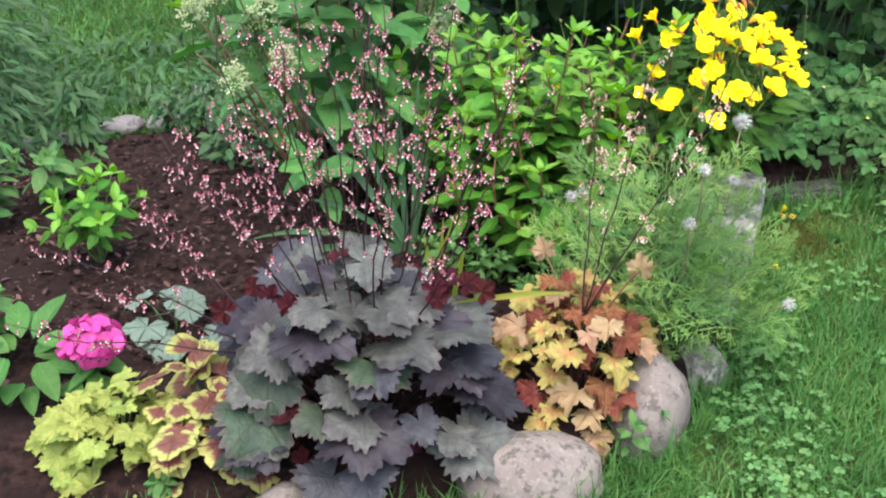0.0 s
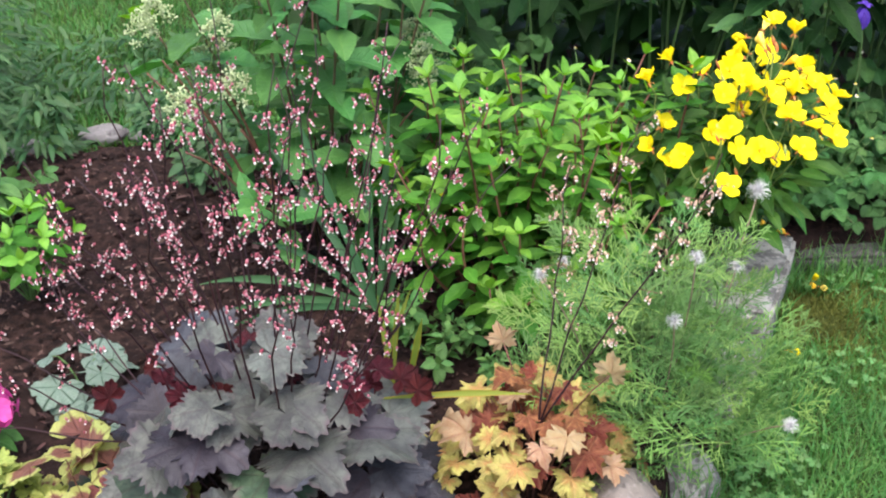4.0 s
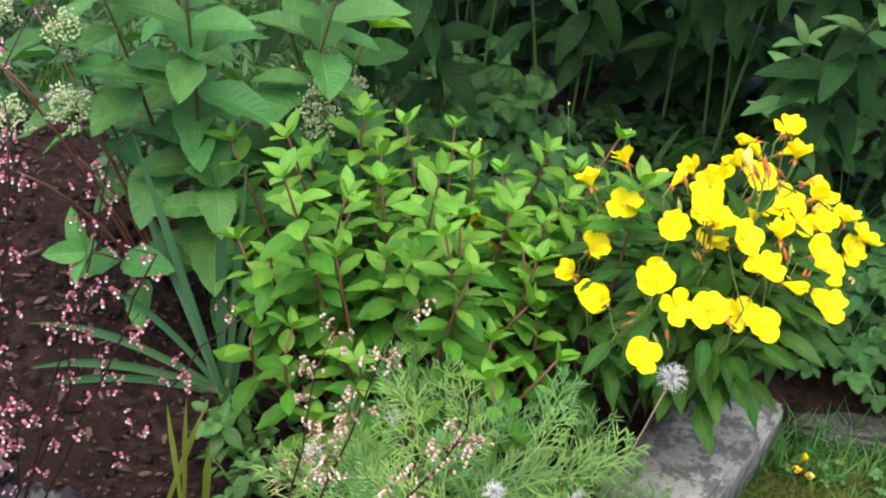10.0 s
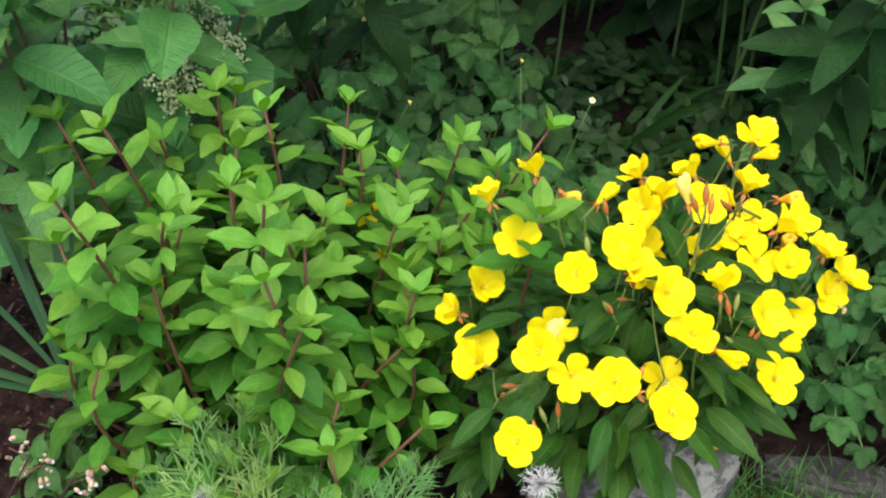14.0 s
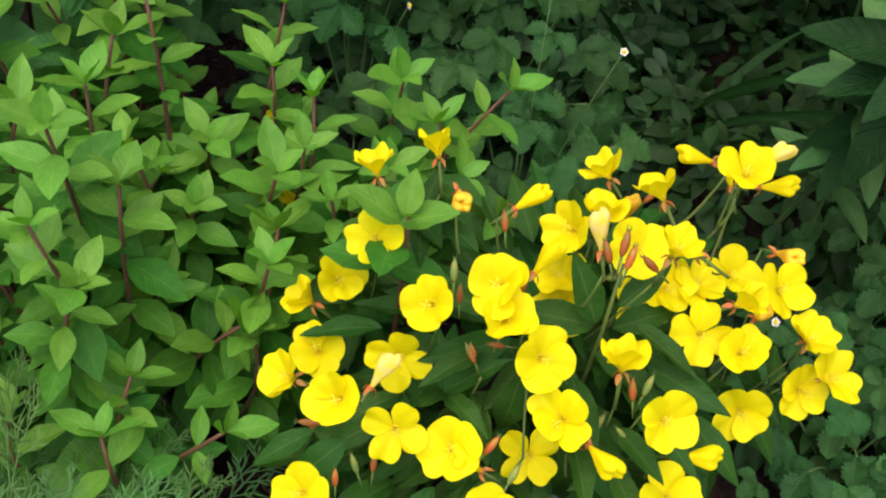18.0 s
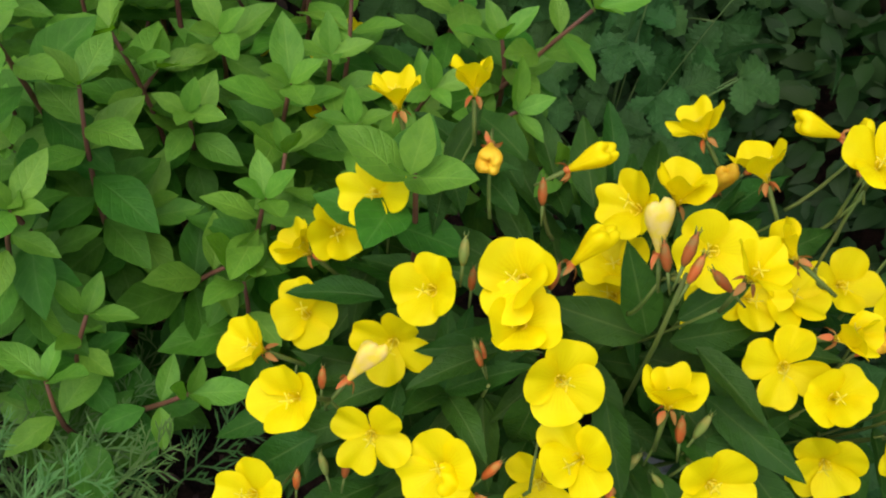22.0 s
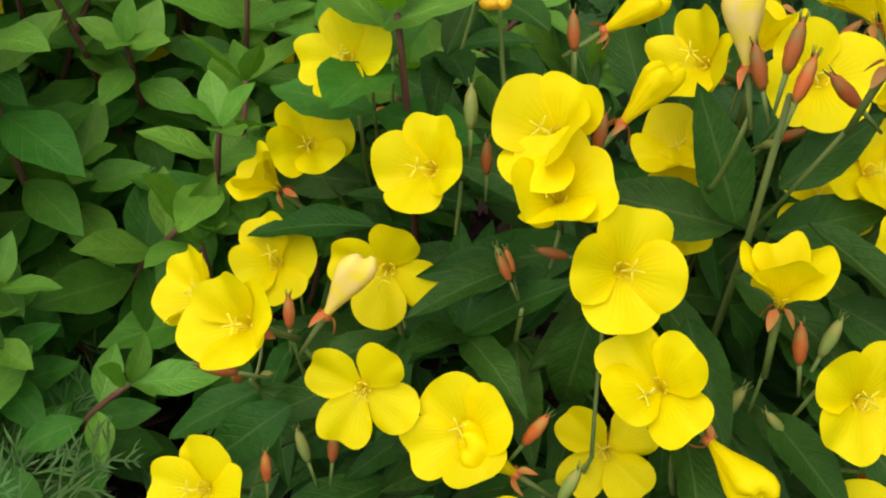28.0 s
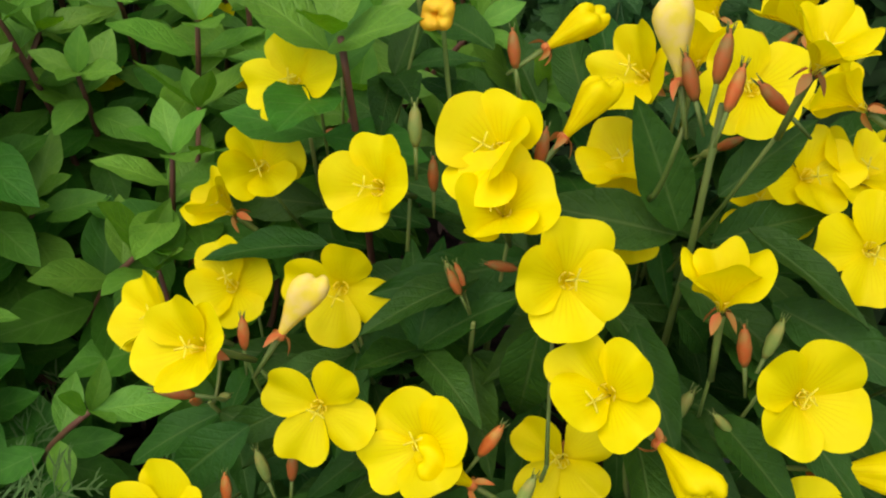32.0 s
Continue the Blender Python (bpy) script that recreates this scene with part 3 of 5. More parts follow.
def kerb_block(name, at, size, mat, label, turn, seed, lean=0.0):
    bm = bmesh.new()
    bmesh.ops.create_cube(bm, size=1)
    bmesh.ops.scale(bm, vec=size, verts=bm.verts)
    bmesh.ops.bevel(bm, geom=bm.edges[:], offset=0.007, segments=2, affect="EDGES")
    bmesh.ops.subdivide_edges(bm, edges=bm.edges[:], cuts=5, use_grid_fill=True)
    for v in bm.verts:
        d = 0.006 * noise.noise(v.co * 16 + Vector((seed, 0, 0))) + 0.003 * noise.noise(v.co * 60 + Vector((0, seed, 0)))
        v.co += v.co.normalized() * d
    for f in bm.faces:
        f.smooth = True
    me = bpy.data.meshes.new(name)
    bm.to_mesh(me)
    bm.free()
    me.materials.append(mat)
    ob = new(name, me)
    ob.location, ob.rotation_euler = at, (radians(lean), 0, radians(turn))
    return tagged(ob, label, "kerb block", "edging stones")


boulder("boulder", (0.12, 1.165, 0.022), (0.105, 0.08, 0.072), GRANITE, "rounded pinkish granite boulder edging the bed", 1.0, 15)
boulder("boulder", (0.312, 1.315, 0.035), (0.058, 0.095, 0.088), GRANITE, "upright rounded granite boulder beside the lawn", 4.2, -20)
boulder("boulder", (0.415, 1.465, 0.012), (0.05, 0.06, 0.05), CONCRETE, "small dark speckled stone under feathery leaves", 7.7, 10)
boulder("boulder", (-0.215, 1.085, 0.01), (0.075, 0.06, 0.06), GRANITE, "small pale boulder under the plum leaves", 2.9, 40)
kerb_block("kerb_block", (0.57, 1.925, 0.045), (0.13, 0.31, 0.13), CONCRETE, "weathered grey concrete kerb block spotted with lichen", -19, 1.0)
kerb_block("kerb_block", (0.485, 1.69, 0.005), (0.12, 0.2, 0.10), CONCRETE, "low weathered concrete kerb block half under leaves", -24, 5.0, 4)
kerb_block("kerb_block", (0.79, 2.165, -0.014), (0.19, 0.11, 0.10), CONCRETE_D, "weathered kerb block behind the lawn corner, shade put into its colour", 10, 9.0)
for x, y, t, w in ((-0.96, 2.42, 14, 0.13), (-0.81, 2.53, 22, 0.11), (-0.71, 2.56, 30, 0.10)):
    boulder("edging_stone", (x, y, 0.025), (w * 0.5, 0.035, 0.024), PALE, "pale flat stone edging the rear of the bed", x * 9, t)
boulder("edging_stone", (-0.66, 2.80, 0.0), (0.06, 0.05, 0.04), PALE, "pale limestone lump in the rear grass", 3.3, 60)


# ---- coral bells ----
def petiole(me_name, a, b, mat, parent, r=0.0013, sag=(0, 0, 0.02)):
    s = Shape()
    s.add(*tube(bow(a, b, sag, 5), (r * 1.2, r * 0.8), 4))
    return part("leaf_stalk", s.mesh(me_name, mat), parent)


def coral_bells(at, label, leaf_sets, count, radius, height, size, stalk, group="coral bells", seed=0, squash=1.0, low=0.2, inner=()):
    """A mound of lobed leaves on stalks. leaf_sets: (weight, meshes)."""
    g = random.Random(seed)
    root = thing("coral_bells", at, label, "coral bells", group)
    pool = [m for w, ms in leaf_sets for m in ms for _ in range(w)]
    for i in range(count):
        k = math.sqrt((i + 0.5) / count)
        a = i * 2.39996 + g.uniform(-0.3, 0.3)
        x, y = radius * k * math.cos(a), radius * k * math.sin(a) * squash
        z = height * (low + (1 - low) * (1 - k ** 2.2)) + g.uniform(-0.042, 0.026)
        out = Vector((math.cos(a), math.sin(a), 0))
        b = a + g.uniform(-1.1, 1.1) * (1.3 - 0.7 * k)
        tip = Vector((math.cos(b), math.sin(b), 0)) * (0.35 + k) + Vector((0, -0.3, 0.15 - 0.4 * k + g.uniform(-0.3, 0.3)))
        up = Vector((0, 0, 1)) + out * 0.4 * k + Vector((g.uniform(-0.5, 0.5), -0.4 + g.uniform(-0.5, 0.5), 0))
        p = Vector((x, y, z))
        s = size * g.uniform(0.6, 1.25) * (0.7 + 0.3 * min(1, k * 1.6))
        part("leaf", g.choice(inner if inner and k < 0.48 and i % 4 else pool), root, aim(p, tip, up, s))
        if i % 3 == 0:
            petiole("leaf_stalk", (x * 0.2, y * 0.2, 0.0), p, stalk, root)
    return root


def lobed_set(name, mat, n, **kw):
    return [mesh_of(name, *lobed_shape(seed=i * 7 + len(name), **kw), (mat,)) for i in range(n)]


dark_kw = dict(lobes=5, depth=0.29, teeth=0.10, ruffle=0.09, cup=0.1, crease=0.0, fine=0.5, points=5)
broad_kw = dict(lobes=5, depth=0.24, teeth=0.09, ruffle=0.08, cup=0.06, crease=0.0, fine=0.5, points=5)
dark = coral_bells((-0.125, 1.275, 0.03), "coral bells with large plum-grey ruffled leaves in the bed",
                   [(2, lobed_set("plum_leaf", DARK_H, 5, **dark_kw)), (2, lobed_set("olive_leaf", OLIVE_H, 4, **dark_kw)), (2, lobed_set("deep_plum_leaf", DARK_P, 4, **dark_kw)), (2, lobed_set("bronze_leaf", GREEN_H, 4, **broad_kw))], 80, 0.208, 0.275, 0.098, STEM_D, seed=1, squash=0.92, low=0.22, inner=lobed_set("silver_olive_leaf", OLIVE_H, 5, **broad_kw))
red_leaf = lobed_set("wine_leaf", RED_H, 3, lobes=5, depth=0.3, teeth=0.05, ruffle=0.1, cup=0.3, crease=0.2)
for i in range(20):
    a, k = rr(-0.6, 3.7), rr(0.2, 0.95)
    part("leaf", RNG.choice(red_leaf), dark, aim((0.2 * k * math.cos(a), 0.16 * k * math.sin(a), 0.19 + rr(0, 0.09) * (1.3 - k)), (math.cos(a), math.sin(a), rr(-0.1, 0.9)), (rr(-0.5, 0.5), -0.6, rr(0.3, 1)), rr(0.025, 0.042)), "wine-red young leaf")
for i in range(12):
    a, k = rr(3.5, 6.0), rr(0.55, 0.95)
    part("leaf", RNG.choice(red_leaf), dark, aim((0.19 * k * math.cos(a), 0.17 * k * math.sin(a), rr(0.05, 0.14)), (math.cos(a), math.sin(a), rr(-0.5, 0.3)), (rr(-0.5, 0.5), -0.6, rr(0.3, 1)), rr(0.035, 0.055)), "wine-red old leaf low in the mound")
amber_kw = dict(lobes=5, depth=0.36, teeth=0.13, ruffle=0.16, cup=0.05, crease=0.0)
amber = coral_bells((0.205, 1.375, 0.03), "coral bells with amber, peach and coral leaves beside a boulder",
                    [(5, lobed_set("amber_leaf", AMBER_A, 4, **amber_kw)), (1, lobed_set("coral_leaf", AMBER_R, 3, **amber_kw)), (2, lobed_set("peach_leaf", AMBER_P, 3, **amber_kw))],
                    104, 0.145, 0.19, 0.052, STEM_R, seed=2, squash=0.95, low=0.16, inner=lobed_set("coral_leaf", AMBER_R, 3, **amber_kw))
peach = lobed_set("tall_peach_leaf", AMBER_P, 2, **amber_kw)
for p, s in (((0.085, -0.01, 0.225), 0.045), ((-0.05, 0.05, 0.225), 0.04)):
    part("leaf", RNG.choice(peach), amber, aim(p, (rr(-0.3, 0.3), 0.1, 1), (rr(-0.3, 0.3), -1, 0.3), s), "upright peach-coloured leaf")
    petiole("leaf_stalk", (0, 0, 0.05), p, STEM_R, amber)
lime_kw = dict(lobes=5, depth=0.30, teeth=0.10, ruffle=0.12, cup=0.1, crease=0.1)
coral_bells((-0.465, 1.215, 0.03), "coral bells with ruffled lime-yellow leaves at the bed's edge", [(1, lobed_set("lime_leaf", LIME, 5, **lime_kw))], 92, 0.112, 0.10, 0.047, STEM_G, seed=3, squash=0.8)
helio_kw = dict(lobes=5, depth=0.2, teeth=0.03, ruffle=0.04, cup=0.12, crease=0.05)
coral_bells((-0.335, 1.235, 0.03), "coral bells with yellow leaves marked red in the middle", [(1, lobed_set("red_hearted_leaf", HELIO, 5, **helio_kw))], 44, 0.122, 0.135, 0.061, STEM_R, seed=4, squash=1.0)
coral_bells((-0.45, 1.515, 0.05), "young coral bells with silver-mint leaves and dark veins", [(1, lobed_set("mint_leaf", SILVER, 3, **helio_kw))], 15, 0.08, 0.06, 0.056, STEM_G, seed=5)
coral_bells((-0.35, 1.49, 0.05), "young coral bells with silver-mint leaves and dark veins", [(1, lobed_set("mint_leaf", SILVER, 2, **helio_kw))], 9, 0.06, 0.05, 0.048, STEM_G, seed=6)


# flower stems of the coral bells
def bell_cluster(s, at, d, g, big=1.0):
    """A short side branch with a few nodding bells."""
    d = Vector(d)
    end = Vector(at) + d * g.uniform(0.012, 0.03)
    s.add(*tube([at, end], 0.0005, 3), mi=0)
    for k in range(g.randint(3, 5)):
        p = Vector(at).lerp(end, g.uniform(0.3, 1)) + Vector((g.uniform(-1, 1), g.uniform(-1, 1), g.uniform(-0.7, 0.9))) * 0.008
        ln = g.uniform(0.0048, 0.0074) * big
        m = aim(p, (g.uniform(-0.6, 0.6), g.uniform(-0.6, 0.6), -0.8), (1, 0, 0.1), ln)
        s.add(*pod(0.78, 0.5, 5, ((0, 0.3), (0.25, 0.9), (0.6, 1.0), (1, 0.75))), m=m, mi=1)
        if g.random() < 0.88:
            s.add(*pod(0.4, 0.46, 5, ((0, 0.7), (0.5, 1.0), (1, 0.45))), m=m @ Matrix.Translation((0, 0.7, 0)), mi=2)


def bell_tuft(seed, *mats):
    g = random.Random(seed)
    s = Shape()
    bell_cluster(s, (0, 0, 0), (1, 0, g.uniform(0.1, 0.6)), g)
    return s.mesh("blossom_cluster", *mats)


TUFTS = [bell_tuft(90 + i, STEM_D, PINK, WHITE) for i in range(10)]
PALE_TUFTS = [bell_tuft(120 + i, STEM_R, PEACH, WHITE) for i in range(5)]


def bell_stem(root, foot, tip, k, tufts=TUFTS, many=(8, 11), label="tiny nodding pink and cream bells"):
    """One thin stem from foot to tip, in the plant's own space, with nodding bells up its length."""
    g = random.Random(400 + k)
    foot, tip = Vector(foot), Vector(tip)
    length = (tip - foot).length
    line = [foot.lerp(tip, i / 9) + Vector((noise.noise(Vector((k * 3.1, i * 0.5, 0))), noise.noise(Vector((k * 3.1, i * 0.5, 9))), 0)) * 0.07 * length * i / 9 for i in range(10)]
    s = Shape()
    s.add(*tube(line, (0.0015, 0.0007), 5))
    st = part("flower_stem", s.mesh("flower_stem", STEM_D), root, None, "thin dark flower stem")
    for n in range(g.randint(*many)):
        q = 9 * (g.uniform(0.52, 0.999) if n % 4 else g.uniform(0.35, 0.999))
        j = int(q)
        p = line[j].lerp(line[j + 1], q - j)
        part("blossom", g.choice(tufts), st, Matrix.Translation(p) @ Euler((0, g.uniform(-0.3, 0.3), g.uniform(0, 6.28))).to_matrix().to_4x4(), label)


for i in range(32):
    a, k = i * 2.4, math.sqrt((i + 0.5) / 32)
    x, y = k * math.cos(a), k * math.sin(a)
    h = rr(0.34, 0.60) - 0.10 * k
    foot = Vector((0.09 * x + 0.01, 0.08 * y + 0.05, 0.16))
    tip = foot + Vector((0.20 * x + rr(-0.03, 0.03), 0.16 * y + rr(-0.03, 0.03), h))
    bell_stem(dark, foot, tip, i)
for i, (tx, ty, tz) in enumerate(((-0.42, -0.10, 0.24), (-0.40, 0.02, 0.30), (-0.34, -0.04, 0.27), (-0.30, 0.08, 0.33), (-0.33, 0.16, 0.30))):
    bell_stem(dark, (-0.1, 0.02, 0.12), (tx, ty, tz), i + 3)
for i, (tx, ty, tz) in enumerate(((0.19, -0.015, 0.535), (0.093, 0.055, 0.53), (0.02, 0.09, 0.46))):
    bell_stem(amber, (0.0, -0.04, 0.16), (tx, ty, tz), i + 1, PALE_TUFTS, (19, 23), "tiny cream bells with pale brown calyces")


# ---- stems with opposite leaves ----
def leafy_stem(root, foot, tip, sag, leaves, young, nodes, size, mat, girth, start=0.25, wide=1.0, droop=0.25, stem_label="", spread=1.0, alternate=False, seed=0, young_from=0.55):
    """One shoot: a tapering stem with leaves in crossed pairs, small and upright at the tip."""
    g = random.Random(seed)
    line = bow(foot, tip, sag, 10)
    s = Shape()
    s.add(*tube(line, girth, 6))
    stem = part("stem", s.mesh("stem", mat), root, None, stem_label)
    turn = g.uniform(0, 3.14)
    for n in range(nodes):
        u = start + (1 - start) * ((n + (0.5 if n < nodes - 1 else 1)) / nodes) ** 0.85
        u = min(u, 1.0)
        q = u * 9
        j = min(int(q), 8)
        p = line[j].lerp(line[j + 1], q - j)
        axis = (line[j + 1] - line[j]).normalized()
        x = axis.cross(Vector((0.2, 1, 0.1))).normalized()
        y = axis.cross(x)
        turn += 1.5708 + g.uniform(-0.45, 0.45)
        top = max(0.0, (u - 0.72) / 0.28)
        for side in ((0,) if alternate else (0, 1)):
            a = turn + side * math.pi + (g.uniform(-0.6, 0.6) if alternate else 0)
            out = math.cos(a) * x + math.sin(a) * y
            d = out * spread * (1 - 0.22 * top) + axis * (0.32 + 0.22 * top) + Vector((0, 0, -droop * (1 - top) * g.uniform(0.4, 1.6)))
            up = axis * (1 - 0.1 * top) - out * (0.35 + 0.3 * top) + Vector((g.uniform(-0.3, 0.3), g.uniform(-0.3, 0.3), 0.5))
            k = size * g.uniform(0.68, 1.22) * (1 - 0.28 * top) * (0.8 + 0.2 * min(1, 3 * (u - start + 0.1)))
            me = g.choice(young if top > young_from else leaves)
            part("leaf", me, stem, aim(p + out * 0.002, d, up, k, wide))
        if n == nodes - 1 and not alternate:
            for side in (0, 1):
                a = turn + 1.57 + side * math.pi
                out = math.cos(a) * x + math.sin(a) * y
                part("leaf", g.choice(young), stem, aim(p, axis * 0.85 + out * 0.6, axis * 0.6 - out, size * 0.55, wide))
    return stem


shrub_leaf = meshes("shrub_leaf", SHRUB, [leaf_shape(0.49, 0.46, 10, 2, c, f, w, blunt=1.12) for c, f, w in ((0.12, 0.22, 0.03), (0.05, 0.32, 0.04), (0.25, 0.2, 0.03), (-0.05, 0.28, 0.05))])
shrub_young = meshes("young_leaf", SHRUB_T, [leaf_shape(0.47, 0.45, 10, 2, c, f, 0.03, blunt=1.05) for c, f in ((0.12, 0.25), (-0.04, 0.35), (0.22, 0.2))])

SHRUB_AT = Vector((0.2, 1.84, 0.05))
shrub = thing("green_shrub", SHRUB_AT, "bushy fresh-green shrub with paired oval leaves in the bed", "shrub")
# leading shoots, then lower ones, by the place of their tips
LEADING = ((0.064, 1.933, 0.459), (0.126, 1.924, 0.461), (0.156, 2.048, 0.410), (0.286, 2.062, 0.400), (0.074, 1.683, 0.492), (0.009, 1.906, 0.395), (0.222, 1.765, 0.495), (0.245, 1.725, 0.445), (0.269, 1.960, 0.373), (0.274, 1.924, 0.375),
           (0.325, 1.867, 0.352), (0.313, 1.948, 0.354), (0.187, 1.847, 0.394), (0.240, 1.801, 0.425), (0.201, 1.916, 0.364), (0.124, 1.859, 0.407), (0.105, 1.903, 0.421), (0.105, 1.809, 0.400), (-0.080, 1.859, 0.416), (0.017, 1.816, 0.465), (0.113, 1.773, 0.436), (0.05, 1.99, 0.42))
LOWER = ((0.238, 1.866, 0.350), (0.115, 1.740, 0.370), (0.309, 1.741, 0.312), (0.278, 1.732, 0.402), (0.340, 1.836, 0.298), (0.384, 1.765, 0.292), (0.045, 1.715, 0.365), (0.207, 1.742, 0.392), (0.166, 1.774, 0.362), (0.322, 1.700, 0.290), (0.09, 1.68, 0.30), (0.17, 1.69, 0.27),
         (0.24, 1.67, 0.25), (0.30, 1.69, 0.20), (0.02, 1.72, 0.25), (0.13, 1.66, 0.19), (-0.03, 1.78, 0.33), (0.35, 1.90, 0.25), (0.33, 2.00, 0.37), (0.36, 1.96, 0.355), (0.38, 2.03, 0.375), (0.24, 2.00, 0.385), (0.33, 2.06, 0.38), (0.20, 1.99, 0.40), (0.42, 2.04, 0.35), (0.372, 2.095, 0.425), (0.30, 1.90, 0.345), (0.20, 1.64, 0.19))
tips = [Vector(p) - SHRUB_AT for p in LEADING + LOWER]
for i in range(18):
    k, a = math.sqrt((i + 0.5) / 18), i * 2.39996
    tips.append(Vector((0.20 * k * math.cos(a) - 0.04, 0.18 * k * math.sin(a) + 0.03, 0.31 - 0.08 * k + rr(-0.04, 0.03))))
for i, tip in enumerate(tips):
    x, y, z = tip
    long = z > 0.25
    leafy_stem(shrub, (x * 0.35, y * 0.35, 0.0), tip, (x * 0.12 + rr(-0.035, 0.035), y * 0.12 + rr(-0.035, 0.035), 0.015), shrub_leaf, shrub_young, 10 if long else 7, rr(0.049, 0.058), STEM_R, (0.0034, 0.0014), 0.30 if long else 0.15, wide=rr(0.92, 1.06), droop=0.32, seed=i, young_from=0.3)

s = Shape()
s.add(*tube(bow((0.20, 0.08, 0.0), (0.228, 0.058, 0.418), (0.0, 0.01, 0.0)), (0.0026, 0.0015), 6))
shoot = part("stem", s.mesh("stem", STEM_R), shrub)
for n, (z, ln) in enumerate(((0.36, 0.05), (0.39, 0.052), (0.412, 0.048), (0.422, 0.034))):
    for side in (0, 1):
        a = 0.5 + 1.57 * n + math.pi * side
        part("leaf", (shrub_leaf if n < 2 else shrub_young)[n % 2], shoot, aim((0.216 + 0.004 * n, 0.054, z), (math.cos(a), math.sin(a), 0.1 + 0.35 * n), (-0.4 * math.cos(a), -0.4 * math.sin(a), 1), ln, 1.15))

# tall bush with ribbed leaves and cream buds
tall_leaf = meshes("ribbed_leaf", TALL, [leaf_shape(0.52, 0.42, 12, 3, c, f, w, teeth=0.02) for c, f, w in ((0.25, 0.35, 0.03), (0.4, 0.2, 0.04), (0.1, 0.45, 0.03))])
tall_young = meshes("young_ribbed_leaf", SHRUB_T, [leaf_shape(0.46, 0.42, 12, 3, c, f, 0.03, teeth=0.02) for c, f in ((0.1, 0.6), (0.25, 0.45))])
tall = thing("tall_bush", (-0.2, 1.98, 0.05), "tall bush with ribbed green leaves and red-brown stems", "bush")
LEADERS = ((0.02, 0, 0.09, -0.17, 0.66, 6), (0.0, 0.02, -0.03, -0.16, 0.62, 6), (0.08, 0.04, 0.22, -0.02, 0.64, 6), (-0.05, 0.03, -0.18, -0.08, 0.56, 5), (-0.03, 0.08, -0.12, 0.12, 0.55, 5), (0.05, 0.1, 0.12, 0.2, 0.62, 6), (0.1, 0.08, 0.2, 0.14, 0.5, 5), (-0.08, 0.02, -0.28, 0.04, 0.46, 4), (0.06, 0.0, 0.02, -0.1, 0.70, 6), (0.12, 0.05, 0.16, 0.05, 0.58, 5), (0.0, 0.05, -0.06, 0.04, 0.62, 6))
LOW_SHOOTS = ((0.04, -0.03, 0.1, -0.13, 0.34, 3), (0.12, 0.0, 0.22, -0.05, 0.32, 3), (0.0, -0.05, -0.05, -0.2, 0.22, 2), (0.06, -0.04, 0.14, -0.12, 0.2, 2))
for i, (fx, fy, tx, ty, tz, n) in enumerate(LEADERS + LOW_SHOOTS):
    leafy_stem(tall, (fx, fy, 0), (tx, ty, tz * 0.89), (0.0, 0.0, 0.03), tall_leaf, tall_young if tz > 0.4 else tall_leaf, n + 1, 0.106, STEM_B, (0.0034, 0.0016), 0.25, droop=0.2, seed=100 + i, young_from=0.8)


def panicle(seed):
    g = random.Random(seed)
    s = Shape()
    s.add(*tube([(0, 0, -0.07), (0, 0, 0.055)], (0.0018, 0.0008), 4), mi=1)
    for branch in range(13):
        u = (branch + 0.5) / 13
        a = branch * 2.4
        c = Vector((math.cos(a), math.sin(a), 0.35)) * 0.03 * (1 - 0.75 * u) + Vector((0, 0, 0.06 * u - 0.012))
        s.add(*tube([(0, 0, 0.06 * u - 0.025), tuple(c)], 0.0007, 3), mi=1)
        for k in range(18):
            p = c + Vector((g.gauss(0, 1), g.gauss(0, 1), g.gauss(0, 0.8))) * 0.0062
            s.add(*pod(1, 0.95, 5, ((0, 0.4), (0.35, 1), (0.75, 0.8), (1, 0.2))), m=aim(p, (p.x * 20, p.y * 20, 0.6), (0.3, 0.2, 1), g.uniform(0.0036, 0.006)), mi=0)
    return s.mesh("panicle", CREAM, STEM_G)


PANICLES = [panicle(i) for i in range(4)]
for i, (x, y, z) in enumerate(((0.192, -0.02, 0.378), (0.20, -0.005, 0.345), (0.175, 0.07, 0.388), (0.21, 0.06, 0.37), (-0.2, -0.147, 0.474), (-0.12, -0.12, 0.44), (-0.15, -0.05, 0.40), (-0.08, -0.16, 0.37), (0.0, 0.05, 0.52), (-0.26, -0.06, 0.42), (0.16, 0.22, 0.45), (-0.17, -0.17, 0.33))):
    part("panicle", PANICLES[i % 4], tall, Matrix.Translation((x, y, z)) @ Euler((rr(-0.5, 0.5), rr(-0.5, 0.5), rr(0, 6))).to_matrix().to_4x4() @ Matrix.Scale(0.8, 4), "cluster of cream-green flower buds")
    s = Shape()
    s.add(*tube(bow((x * 0.3, y * 0.3, 0.05), (x, y, z - 0.06), (0, 0, 0.03)), (0.003, 0.0016), 5))
    part("stem", s.mesh("stem", STEM_R), tall)

# small shrub on the other side of the bare soil
young = thing("young_shrub", (-0.64, 1.75, 0.05), "small young shrub with fresh green leaves on bare soil", "shrub")
for i in range(13):
    k, a = math.sqrt((i + 0.5) / 13), i * 2.4
    leafy_stem(young, (0, 0, 0), (0.1 * k * math.cos(a), 0.1 * k * math.sin(a), 0.19 - 0.07 * k + rr(-0.02, 0.02)), (0, 0, 0.02), shrub_leaf, shrub_young, 4, 0.046, STEM_G, (0.002, 0.001), 0.25, seed=200 + i)


